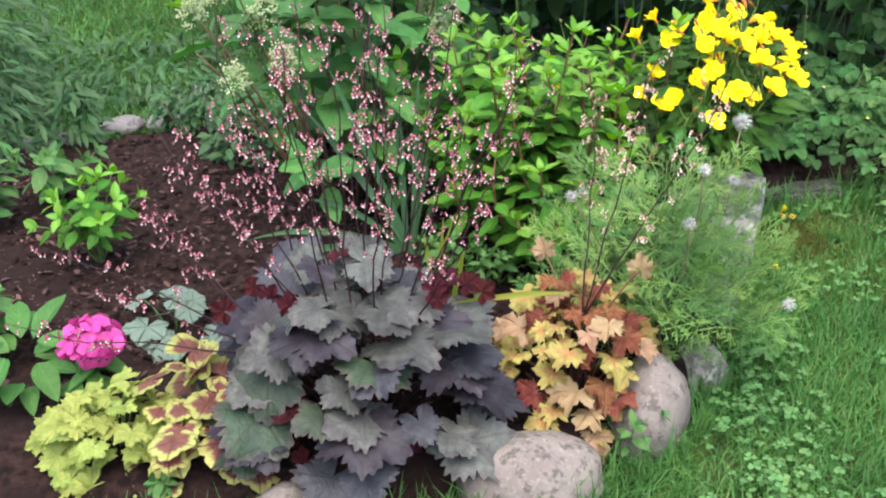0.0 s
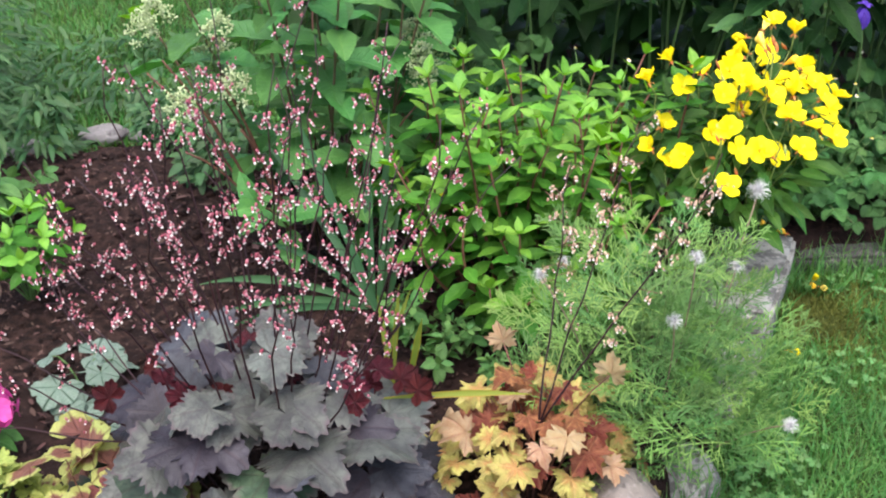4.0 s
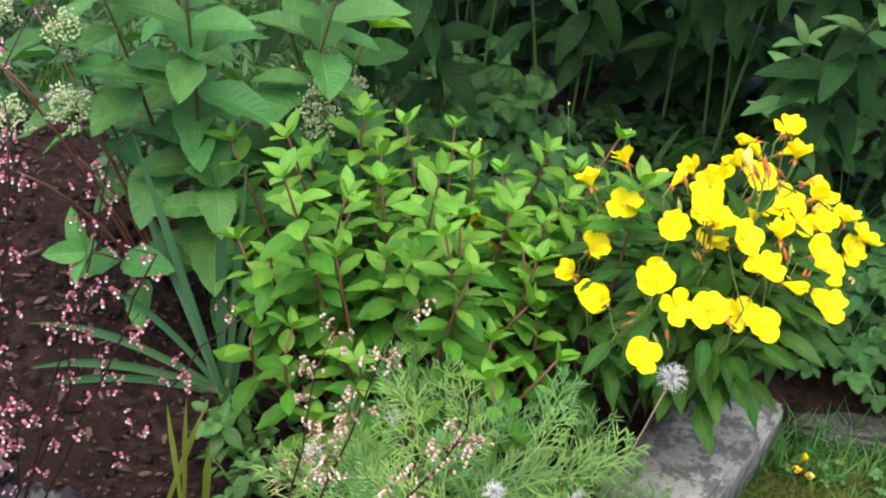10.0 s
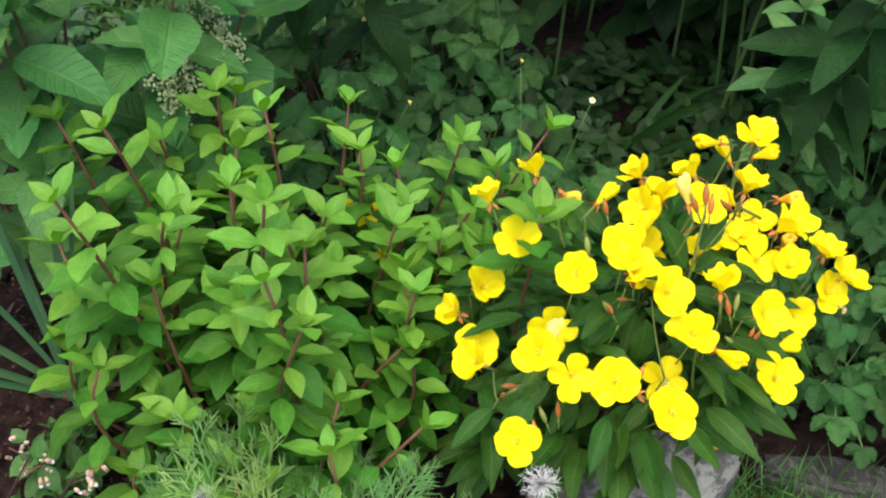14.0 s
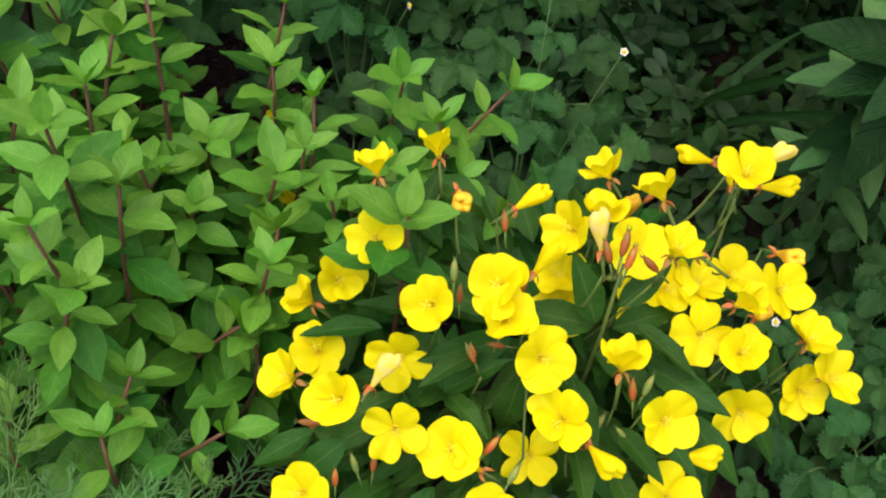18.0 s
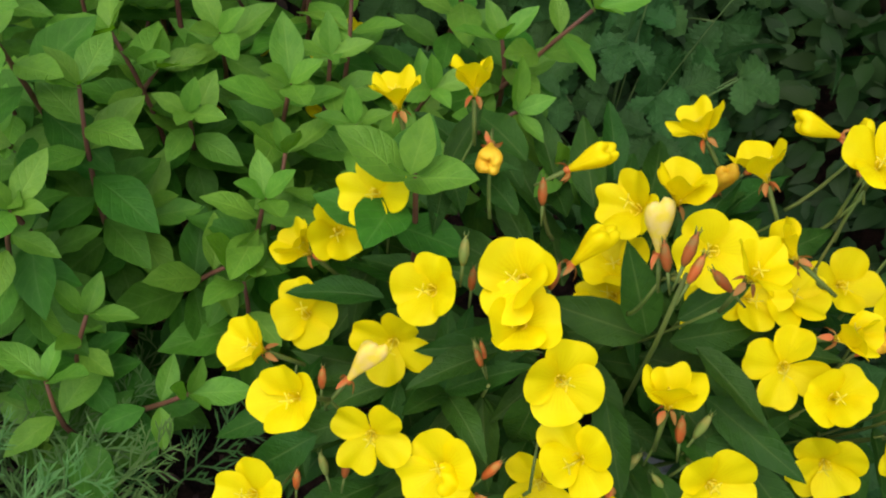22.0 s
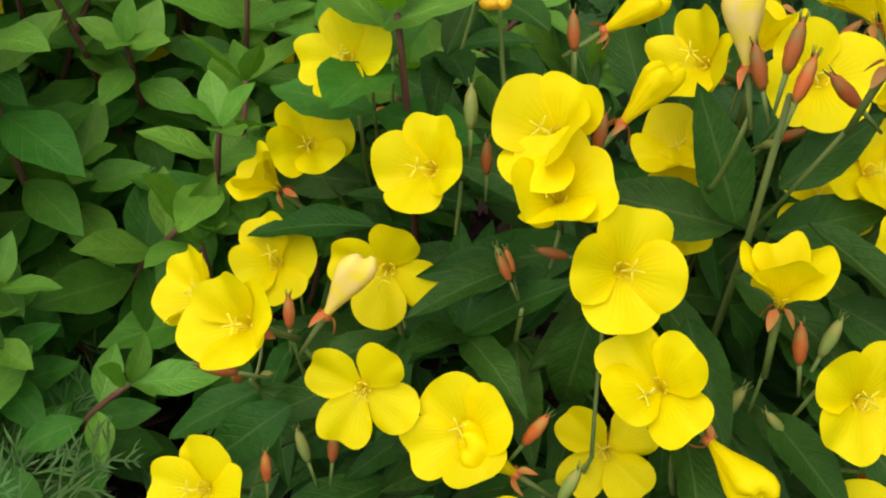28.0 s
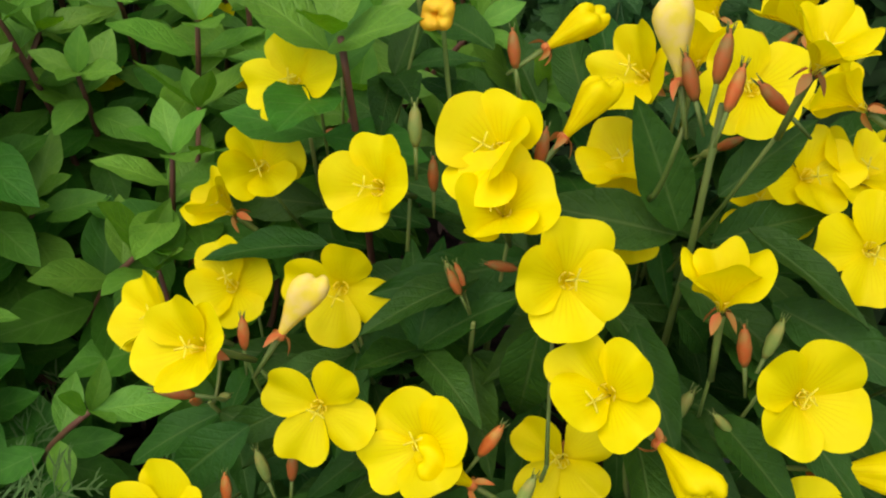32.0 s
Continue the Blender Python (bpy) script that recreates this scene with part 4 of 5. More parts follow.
# ---- sword leaves ----
def sword(root, foot, d, length, width, bendz, mat, seed):
    g = random.Random(seed)
    d = Vector(d).normalized()
    v, uv = [], []
    side = d.cross(Vector((g.uniform(-0.3, 0.3), -1, 0.3))).normalized()
    for i in range(12):
        u = i / 11
        w = width * (0.75 + 0.5 * u) * min(1, (1 - u) * 2.6 + 0.03) * 0.5
        p = Vector(foot) + d * length * u + Vector((0, 0, -bendz * u ** 2.4)) * length
        n = side.cross(d) * 0.25 * w
        for k in (-1, 0, 1):
            v.append(tuple(p + side * w * k + n * abs(k)))
            uv.append((0.5 + 0.5 * k, u))
    return part("blade", mesh_of("blade", v, grid_faces(12, 3), uv, (mat,)), root)


clump = thing("sword_leaf_clump", (-0.06, 1.80, 0.05), "clump of narrow blue-green sword-shaped leaves", "sword-leaved plant")
for i, (d, l, w, b) in enumerate((((-0.55, 0.30, 0.8), 0.38, 0.015, 0.12), ((-0.35, 0.1, 0.9), 0.42, 0.015, 0.05), ((-0.05, 0.12, 1), 0.34, 0.014, 0.0), ((0.04, 0.1, 1), 0.36, 0.013, 0.0), ((0.15, 0.2, 0.9), 0.25, 0.012, 0.1),
                                   ((-0.95, -0.05, 0.42), 0.34, 0.014, 0.3), ((-0.95, -0.25, 0.36), 0.32, 0.014, 0.34), ((-0.85, -0.35, 0.3), 0.30, 0.013, 0.36), ((-0.7, 0.1, 0.65), 0.3, 0.013, 0.35), ((0.2, -0.2, 0.9), 0.2, 0.011, 0.1))):
    sword(clump, (rr(-0.012, 0.012), rr(-0.012, 0.012), 0), d, l, w, b, SWORD, i)
small = thing("sword_leaf_clump", (-0.01, 1.60, 0.05), "small clump of yellowing upright sword-shaped leaves", "sword-leaved plant")
for i, (d, l, w) in enumerate((((-0.15, 0.1, 1), 0.16, 0.007), ((0.05, 0, 1), 0.19, 0.008), ((0.25, 0.1, 0.9), 0.18, 0.008), ((0.15, -0.15, 1), 0.14, 0.01))):
    sword(small, (rr(-0.03, 0.03), rr(-0.01, 0.01), 0), d, l, w, 0.05, SWORD_Y, 30 + i)
sword(small, (0.02, -0.265, 0.165), (1, 0.15, 0.12), 0.19, 0.009, 0.1, SWORD_Y, 40)
strap = thing("strap_leaf_clump", (0.35, 2.54, 0.05), "clump of arching green strap leaves in the shade", "strap-leaved plant")
for i in range(24):
    a = rr(-2.9, 1.2)
    sword(strap, (rr(-0.02, 0.02), rr(-0.02, 0.02), 0), (math.cos(a), math.sin(a), rr(0.25, 2.0)), rr(0.28, 0.42), rr(0.008, 0.014), rr(0.2, 0.6), DEEP, 60 + i)


# ---- feathery plant with silky seed heads ----
def frond(seed, mat):
    g = random.Random(seed)
    s = Shape()

    def ribbon(a, b, w):
        a, b = Vector(a), Vector(b)
        side = (b - a).cross(Vector((0, 0, 1)))
        side = side.normalized() * w if side.length > 1e-6 else Vector((w, 0, 0))
        m = a.lerp(b, 0.5) + Vector((0, 0, 0.01))
        s.add([tuple(a - side * 0.6), tuple(a + side * 0.6), tuple(m - side), tuple(m + side), tuple(b)], [(0, 1, 3, 2), (2, 3, 4)], [(0.2, 0), (0.8, 0), (0.2, 0.5), (0.8, 0.5), (0.5, 1)])

    def axis(u):
        return Vector((0, u, 0.1 * math.sin(u * 2.2) - 0.16 * u * u))

    for i in range(6):
        ribbon(axis(i / 6), axis((i + 1.2) / 6), 0.011)
    for i in range(5):
        u = 0.30 + i * 0.16
        ln = 0.40 * (1 - 0.55 * (u - 0.3)) * g.uniform(0.8, 1.2)
        for sgn in (-1, 1):
            base = axis(u + g.uniform(-0.03, 0.03))
            d = Vector((sgn * g.uniform(0.4, 0.9), 0.7, g.uniform(-0.5, 0.7))).normalized()
            ribbon(base, base + d * ln, 0.009)
            for k in range(2):
                q = base + d * ln * (0.4 + 0.3 * k)
                for s2 in (-1, 1):
                    e = (d + Vector((s2 * 0.65 * d.y, -s2 * 0.65 * d.x + 0.25, g.uniform(-0.6, 0.7)))).normalized()
                    l2 = ln * (0.62 - 0.12 * k) * g.uniform(0.7, 1.3)
                    ribbon(q, q + e * l2, 0.0095)
                    if k == 0:
                        q3 = q + e * l2 * 0.45
                        ribbon(q3, q3 + (e + Vector((g.choice((-0.6, 0.6)), 0.2, 0.1))).normalized() * l2 * 0.7, 0.009)
    return s.mesh("frond", mat)


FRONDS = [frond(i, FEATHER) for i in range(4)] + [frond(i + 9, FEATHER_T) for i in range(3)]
feathery = thing("feathery_plant", (0.365, 1.53, 0.02), "mound of fine feathery light-green foliage at the lawn's edge", "feathery plant")
g = random.Random(51)
for i in range(64):
    k, a = math.sqrt((i + 0.5) / 64), i * 2.39996
    ca, sa = math.cos(a), math.sin(a)
    tip = Vector((0.185 * k * ca, 0.20 * k * sa + 0.01, 0.30 - 0.19 * k ** 1.6 + g.uniform(-0.05, 0.03)))
    foot = Vector((tip.x * 0.3, tip.y * 0.3, 0.0))
    s = Shape()
    line = bow(foot, tip, (tip.x * 0.1, tip.y * 0.1, 0.03), 6)
    s.add(*tube(line, (0.0013, 0.0007), 4))
    st = part("frond_stem", s.mesh("frond_stem", STEM_G), feathery)
    for n in range(4):
        q = 1.9 + n * 0.95 + g.uniform(-0.2, 0.2) if n < 3 else 5
        j = min(int(q), 4)
        p = line[j].lerp(line[j + 1], q - j)
        b = a + n * 2.3 + g.uniform(-0.5, 0.5)
        d = Vector((math.cos(b), math.sin(b), g.uniform(0.0, 0.6))) if n < 3 else Vector((ca * 0.6, sa * 0.6, g.uniform(0.3, 0.8)))
        # back fronds get only the darker green, which also stands in for shade
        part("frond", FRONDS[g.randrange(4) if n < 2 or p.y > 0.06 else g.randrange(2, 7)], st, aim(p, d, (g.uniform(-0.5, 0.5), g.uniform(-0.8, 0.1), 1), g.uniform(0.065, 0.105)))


def seed_head(seed):
    g = random.Random(seed)
    s = Shape()
    for k in range(130):
        d = Vector((g.gauss(0, 1), g.gauss(0, 1), g.gauss(0.3, 0.8))).normalized()
        e = d * 0.019 + Vector((g.uniform(-0.006, 0.006), g.uniform(-0.006, 0.006), g.uniform(-0.008, 0.004)))
        s.add(*tube([(0, 0, 0), d * 0.011, d * 0.016 + Vector((g.uniform(-0.004, 0.004), g.uniform(-0.004, 0.004), 0)), e], (0.0004, 0.0002), 3))
    return s.mesh("seed_plume", WISP)


PLUMES = [seed_head(i) for i in range(3)]
for i, (x, y, z) in enumerate(((0.147, 0.177, 0.335), (0.022, -0.083, 0.36), (-0.167, -0.037, 0.295), (0.0, -0.12, 0.29), (-0.13, 0.10, 0.24), (0.09, -0.01, 0.31), (0.15, -0.17, 0.18))):
    s = Shape()
    s.add(*tube(bow((x * 0.3, y * 0.3, 0), (x, y, z), (0.01, 0, 0.02)), 0.0011, 5))
    st = part("seed_stalk", s.mesh("seed_stalk", STEM_T), feathery)
    part("seed_plume", PLUMES[i % 3], st, Matrix.Translation((x, y, z)) @ Matrix.Scale(0.85 if i == 0 else 0.55, 4), "white silky seed plume")


# ---- sundrops ----
def petal_shape(cup, seed, half=48):
    """One broad notched petal, its foot at the origin, its tip along y, rising by cup."""
    g = random.Random(seed)
    ph, notch = g.uniform(0, 6), g.uniform(0.0, 0.06)
    v, uv = [], []
    for i in range(11):
        u = i / 10
        for j in range(21):
            k = j / 10 - 1
            far = 1 - notch * math.exp(-(k / 0.2) ** 2) - 0.50 * abs(k) ** 2.5 + 0.018 * math.sin(k * 7 + ph)
            r = 0.02 + 0.98 * u * far
            a = k * radians(half) * (0.95 + 0.05 * u)
            e = cup * (1.3 - 0.32 * u)
            z = r * math.sin(e) + u * u * 0.07 * math.sin(k * 4 + ph) - 0.12 * u * (1 - k * k) * (0.5 + 0.5 * cup) + 0.03 * u ** 3 * math.sin(k * 9 + 2 * ph)
            v.append((r * math.sin(a) * (0.6 + 0.4 * math.cos(e)) * 1.04, r * math.cos(a) * math.cos(e), z))
            uv.append((0.5 + 0.5 * k, u))
    return v, grid_faces(11, 21), uv


PETALS = {(c, w): [mesh_of("petal", *petal_shape(c, i, w), (YELLOW,)) for i in range(4)] for c in (0.34, 0.54, 0.74, 0.98) for w in (43, 48, 54)}


def flower_core(seed):
    tubes, fil, sti = Shape(), Shape(), Shape()
    g = random.Random(seed)
    tubes.add(*tube([(0, 0, -1.05), (0, 0, -0.5), (0, 0, -0.2), (0, 0, -0.06)], (0.045, 0.065), 6), mi=0)
    for i in range(4):
        a = math.pi / 2 * i + 0.78
        tubes.add(*leaf_shape(0.42, 0.35, 6, 1, 0.12, 0.4), m=aim((0.06 * math.cos(a), 0.06 * math.sin(a), 0.03), (math.cos(a) * 0.55, math.sin(a) * 0.55, -0.5 - 0.3 * g.random()), (math.cos(a), math.sin(a), 0.6), 0.32), mi=1)
    for i in range(6):
        a = math.pi / 3 * i + g.uniform(-0.2, 0.2)
        tip = Vector((0.11 * math.cos(a), 0.11 * math.sin(a), 0.19 + g.uniform(-0.04, 0.06)))
        fil.add(*tube([(0.04 * math.cos(a), 0.04 * math.sin(a), 0.0), tuple(tip)], 0.007, 4))
        fil.add(*pod(0.10, 0.028, 4), m=aim(tip - Vector((0.035 * math.sin(a), -0.035 * math.cos(a), 0)), (math.sin(a), -math.cos(a), g.uniform(-0.3, 0.3)), (0, 0, 1)))
    top = Vector((g.uniform(-0.14, 0.14), g.uniform(-0.14, 0.14), 0.46))
    sti.add(*tube([(0, 0, 0), tuple(top)], 0.014, 4))
    for i in range(4):
        a = math.pi / 2 * i + g.uniform(-0.25, 0.25)
        sti.add(*tube([tuple(top), tuple(top + Vector((0.15 * math.cos(a), 0.15 * math.sin(a), 0.05)))], (0.015, 0.012), 4))
    return tubes.mesh("flower_base", STEM_Y, SEPAL), fil.mesh("stamen_tuft", STAMEN), sti.mesh("stigma", STIGMA)


CORES = [flower_core(i) for i in range(4)]


def open_flower(root, at, d, size, cup, seed):
    g = random.Random(seed)
    base, fil, sti = CORES[seed % 4]
    z = Vector(d).normalized()
    x = z.cross(Vector((g.uniform(-1, 1), g.uniform(-1, 1), 0.2))).normalized()
    m = Matrix((x * size, z.cross(x) * size, z * size)).transposed().to_4x4()
    m.translation = Vector(at)
    wide = 43 if cup == 0.34 else g.choice((48, 48, 54))
    fl = part("flower", base, root, m, "open four-petalled yellow flower")
    for i in range(4):
        t = Euler((g.uniform(-0.12, 0.12), g.uniform(-0.1, 0.1), math.pi / 2 * i + g.uniform(-0.1, 0.1))).to_matrix().to_4x4()
        part("petal", g.choice(PETALS[cup, wide]), fl, t @ Matrix.Translation((0, 0, 0.012 * (i % 2))) @ pose(0, 0, 0, 7 * (i % 2) + g.uniform(-10, 12)) @ Matrix.Diagonal((g.uniform(0.92, 1.08), g.uniform(0.92, 1.06), 1, 1)))
    part("stamen_tuft", fil, fl)
    part("stigma", sti, fl)
    return fl


def furled_mesh(mat, seed, length=1.6):
    """A closing flower: petals rolled round one another into a twisted trumpet."""
    g = random.Random(seed)
    s = Shape()
    sides, v, uv = 24, [], []
    prof = ((0.0, 0.08), (0.14, 0.13), (0.30, 0.20), (0.48, 0.30), (0.66, 0.39), (0.82, 0.44), (0.93, 0.40), (1.0, 0.28), (1.0, 0.17), (0.92, 0.08), (0.8, 0.01))
    for h, r in prof:
        for k in range(sides):
            a = 2 * math.pi * k / sides
            q = a * 4 - 3.2 * h + seed
            w = r * (1 + 0.10 * math.sin(q) * min(1, h * 2) + 0.09 * math.sin(2 * a + seed + 2 * h))
            v.append((w * math.cos(a), w * math.sin(a), length * (h + 0.04 * h * h * math.sin(q + 0.8) + 0.10 * h * h * math.cos(a + seed))))
            uv.append((k / sides, h))
    f = [(i * sides + k, i * sides + (k + 1) % sides, (i + 1) * sides + (k + 1) % sides, (i + 1) * sides + k) for i in range(len(prof) - 1) for k in range(sides)]
    s.add(v, f, uv)
    for i in range(3):
        a = i * 2.1 + g.uniform(-0.3, 0.3)
        s.add(*leaf_shape(0.36, 0.35, 6, 1, 0.4, 0.5), m=aim((0.09 * math.cos(a), 0.09 * math.sin(a), 0.06), (math.cos(a), math.sin(a), -0.5), (0, 0, 1), 0.5), mi=1)
    s.add(*pod(0.3, 0.32, 7), m=aim((0, 0, -0.12), (0, 0, 1), (1, 0, 0)), mi=1)
    s.add(*tube([(0, 0, -1.2), (0, 0, 0.0)], (0.05, 0.09), 5), mi=2)
    return s.mesh("furled_flower", mat, SEPAL, STEM_Y)


FURLED = [furled_mesh(FADED, 3), furled_mesh(YELLOW, 8), furled_mesh(ORANGE, 15)]


def bud_mesh(mat, seed):
    s = Shape()
    s.add(*pod(1.0, 0.34, 7, ((0, 0.35), (0.15, 0.75), (0.45, 1.0), (0.75, 0.75), (0.92, 0.35), (1, 0.12))), mi=0)
    for i in range(4):
        a = i * 1.57
        s.add(*tube([(0.05 * math.cos(a), 0.9, 0.05 * math.sin(a)), (0.1 * math.cos(a), 1.12, 0.1 * math.sin(a))], (0.022, 0.01), 3), mi=1)
    s.add(*tube([(0, -0.75, 0), (0, 0.05, 0)], (0.035, 0.06), 5), mi=1)
    return s.mesh("bud", mat, STEM_Y)


BUDS = [bud_mesh(SEPAL, 1), bud_mesh(BUDG, 2), bud_mesh(BUD_R, 3)]
lance = meshes("lance_leaf", SUNDROP, [leaf_shape(0.30, 0.40, 13, 2, c, f, w, waves=2.2, teeth=0.018, blunt=1.05) for c, f, w in ((0.2, 0.35, 0.05), (0.45, 0.25, 0.07), (0.1, 0.45, 0.05), (0.3, 0.3, 0.1))])

SUNDROPS_AT = Vector((0.545, 1.94, 0.05))
sundrops = thing("sundrops", SUNDROPS_AT, "clump of sundrops covered in bright yellow flowers", "sundrops")
# stems: foot offset, then the flowers it carries (x, y, z, how far they cup, where they face)
F, O, H, C = 0.34, 0.54, 0.74, 0.98
SPRAYS = []


def spray(foot, *flowers):
    SPRAYS.append((foot, flowers))


spray((-0.07, -0.01), (0.366, 1.939, 0.428, C, (-0.52, 0.10, 0.85)), (0.400, 1.964, 0.457, C, (-0.52, 0.34, 0.78)), (0.411, 1.887, 0.440, O, (0.19, -0.58, 0.79)), (0.385, 1.880, 0.375, H, (0.47, -0.28, 0.84)), (0.372, 1.869, 0.342, C, (-0.51, -0.42, 0.75)))
spray((-0.05, -0.04), (0.400, 1.846, 0.330, O, (0.17, -0.47, 0.87)), (0.417, 1.804, 0.358, H, (-0.42, -0.61, 0.68)), (0.472, 1.791, 0.411, H, (-0.05, -0.58, 0.81)), (0.476, 1.756, 0.334, O, (0.02, -0.53, 0.85)))
spray((-0.03, -0.01), (0.462, 1.862, 0.375, F, (0.52, -0.52, 0.68)), (0.497, 1.820, 0.368, F, (0.37, -0.55, 0.75)), (0.473, 1.878, 0.432, H, (0.10, -0.67, 0.73)))
spray((-0.01, -0.02), (0.505, 1.910, 0.451, H, (0.02, -0.53, 0.85)), (0.518, 1.897, 0.438, H, (0.13, -0.33, 0.94)), (0.535, 1.841, 0.359, O, (0.11, -0.56, 0.82)))
spray((0.02, -0.03), (0.550, 1.897, 0.429, O, (0.46, -0.42, 0.78)), (0.584, 1.888, 0.400, H, (-0.03, -0.60, 0.80)), (0.570, 1.887, 0.336, F, (0.34, -0.61, 0.72)), (0.589, 1.812, 0.375, O, (0.21, -0.50, 0.84)))
spray((0.01, 0.02), (0.513, 2.023, 0.430, C, (-0.21, 0.33, 0.92)), (0.503, 2.005, 0.429, H, (-0.25, -0.75, 0.61)), (0.553, 1.995, 0.462, O, (0.30, -0.48, 0.83)), (0.586, 1.961, 0.512, C, (0.08, 0.12, 0.99)), (0.522, 1.980, 0.382, O, (-0.13, -0.62, 0.77)))
spray((0.04, -0.02), (0.595, 1.934, 0.419, C, (-0.26, 0.23, 0.94)), (0.635, 1.923, 0.419, O, (0.58, -0.37, 0.73)), (0.664, 1.917, 0.356, O, (0.21, -0.50, 0.84)))
spray((0.00, 0.08), (0.479, 2.099, 0.397, C, (-0.72, -0.10, 0.68)), (0.535, 2.075, 0.434, C, (-0.78, 0.18, 0.60)))
spray((0.03, 0.06), (0.581, 2.046, 0.438, C, (-0.87, -0.29, 0.40)), (0.579, 2.084, 0.489, H, (0.04, -0.27, 0.96)), (0.600, 2.085, 0.395, O, (0.33, -0.31, 0.89)))
spray((0.06, 0.03), (0.615, 2.009, 0.409, F, (0.23, -0.53, 0.82)), (0.624, 2.027, 0.435, C, (0.59, 0.27, 0.77)), (0.645, 2.018, 0.405, H, (0.17, -0.38, 0.91)), (0.665, 2.023, 0.347, O, (0.47, -0.70, 0.54)))
spray((0.07, 0.07), (0.637, 2.087, 0.409, O, (0.51, -0.17, 0.84)), (0.690, 2.063, 0.357, O, (0.43, -0.40, 0.81)), (0.676, 2.078, 0.389, H, (0.11, -0.06, 0.99)), (0.700, 2.075, 0.370, H, (0.46, -0.07, 0.88)))
spray((0.02, 0.04), (0.564, 2.016, 0.388, O, (0.30, -0.30, 0.90)), (0.573, 2.027, 0.405, O, (0.40, -0.10, 0.92)), (0.588, 2.047, 0.400, H, (0.20, 0.10, 0.97)), (0.514, 1.987, 0.392, H, (-0.20, -0.20, 0.95)), (0.521, 1.978, 0.372, F, (0.10, -0.20, 0.97)))
BLOOMS = [Vector(f[:3]) - SUNDROPS_AT for _, fs in SPRAYS for f in fs]


def clear(p, d, size):
    """Whether a leaf from p along d stays out of the flowers."""
    d = Vector(d).normalized() * size
    return all((Vector(p) + d * u - b).length > 0.027 for b in BLOOMS for u in (0.0, 0.35, 0.7, 1.0))


count = 0
for foot, flowers in SPRAYS:
    mean = sum((Vector(f[:3]) for f in flowers), Vector()) / len(flowers) - SUNDROPS_AT
    top = mean - Vector((0, 0, 0.03))
    start = Vector((foot[0] - 0.06, foot[1] + 0.05, 0.0))
    line = bow(start, top, (mean.x * 0.15, mean.y * 0.15, 0.0), 10)
    s = Shape()
    s.add(*tube(line, (0.0022, 0.0010), 6))
    stem = part("stem", s.mesh("stem", STEM_Y), sundrops)
    for f in flowers:
        p = Vector(f[:3]) - SUNDROPS_AT
        d = Vector(f[4])
        open_flower(sundrops, p, d, {F: 0.0264, O: 0.0268, H: 0.0291, C: 0.0284}[f[3]] * rr(0.94, 1.05), f[3], count)
        back = p - d.normalized() * 0.024
        others = [o for o in BLOOMS if (o - p).length > 0.012]
        node = max((line[5].lerp(line[9], RNG.random()) for _ in range(8)), key=lambda c: min((c.lerp(back, u) - o).length for o in others for u in (0.2, 0.4, 0.6, 0.8)))
        s = Shape()
        s.add(*tube(bow(node, back, (0, 0, -0.006), 5), (0.0010, 0.0008), 5))
        part("flower_stalk", s.mesh("flower_stalk", STEM_Y), sundrops)
        count += 1
    for k in range(3):
        a = rr(0, 6.28)
        size = rr(0.010, 0.016)
        d = Vector((math.cos(a) * 0.7, math.sin(a) * 0.7, rr(0.5, 1.3))).normalized()
        if clear(top, d, size * 2):
            part("bud", BUDS[k % 3], sundrops, aim(top + d * size * 1.05, d, (0, 1, 0), size), "slender orange and green flower bud")
    for k in range(20):
        q = rr(4.0, 8.9)
        p = line[int(q)].lerp(line[int(q) + 1], q % 1)
        a = k * 2.4 + foot[0] * 50
        d = Vector((math.cos(a), math.sin(a) - 0.2, rr(-0.5, 0.2)))
        size = rr(0.05, 0.076) * (1.0 if q < 7.5 else 0.75)
        if clear(p, d, size):
            part("leaf", lance[k % 4], stem, aim(p, d, Vector((rr(-0.6, 0.6), rr(-0.7, 0.4), 1)), size))


def closing(at, d, kind):
    """A fading flower that has rolled up, and its short stalk down into the clump."""
    p = Vector(at) - SUNDROPS_AT
    z3 = Vector(d).normalized()
    x3 = z3.cross(Vector((0.3, 1, 0.1))).normalized()
    size = 0.0175 if kind < 2 else 0.0160
    m = Matrix((x3, z3.cross(x3), z3)).transposed().to_4x4() @ Matrix.Scale(size, 4)
    m.translation = p
    part("furled_flower", FURLED[kind], sundrops, m, "furled fading flower with red sepals")
    s = Shape()
    s.add(*tube(bow((p.x * 0.9, p.y * 0.9, p.z - 0.06), p - z3 * 0.016, (0, 0, -0.01), 5), (0.0014, 0.001), 5))
    part("flower_stalk", s.mesh("flower_stalk", STEM_Y), sundrops)


closing((0.432, 1.948, 0.460), (0.60, -0.66, 0.45), 2)
closing((0.470, 1.823, 0.385), (0.01, 0.73, 0.69), 0)
closing((0.557, 1.846, 0.349), (-0.66, -0.43, 0.62), 1)
closing((0.456, 1.991, 0.427), (0.38, 0.77, 0.52), 1)
closing((0.509, 1.940, 0.443), (0.08, 0.76, 0.65), 1)
closing((0.544, 1.956, 0.485), (-0.50, 0.24, 0.83), 0)
closing((0.545, 2.118, 0.455), (-0.78, -0.59, 0.20), 1)
closing((0.560, 2.144, 0.418), (-0.67, 0.36, 0.66), 1)
closing((0.574, 2.129, 0.466), (0.38, 0.82, 0.42), 0)
closing((0.578, 2.150, 0.429), (0.80, 0.48, 0.35), 1)
closing((0.618, 2.120, 0.409), (0.70, -0.33, 0.63), 2)
closing((0.636, 2.072, 0.386), (0.14, -0.32, 0.94), 2)
closing((0.508, 2.080, 0.387), (0.03, 0.06, 1.00), 2)
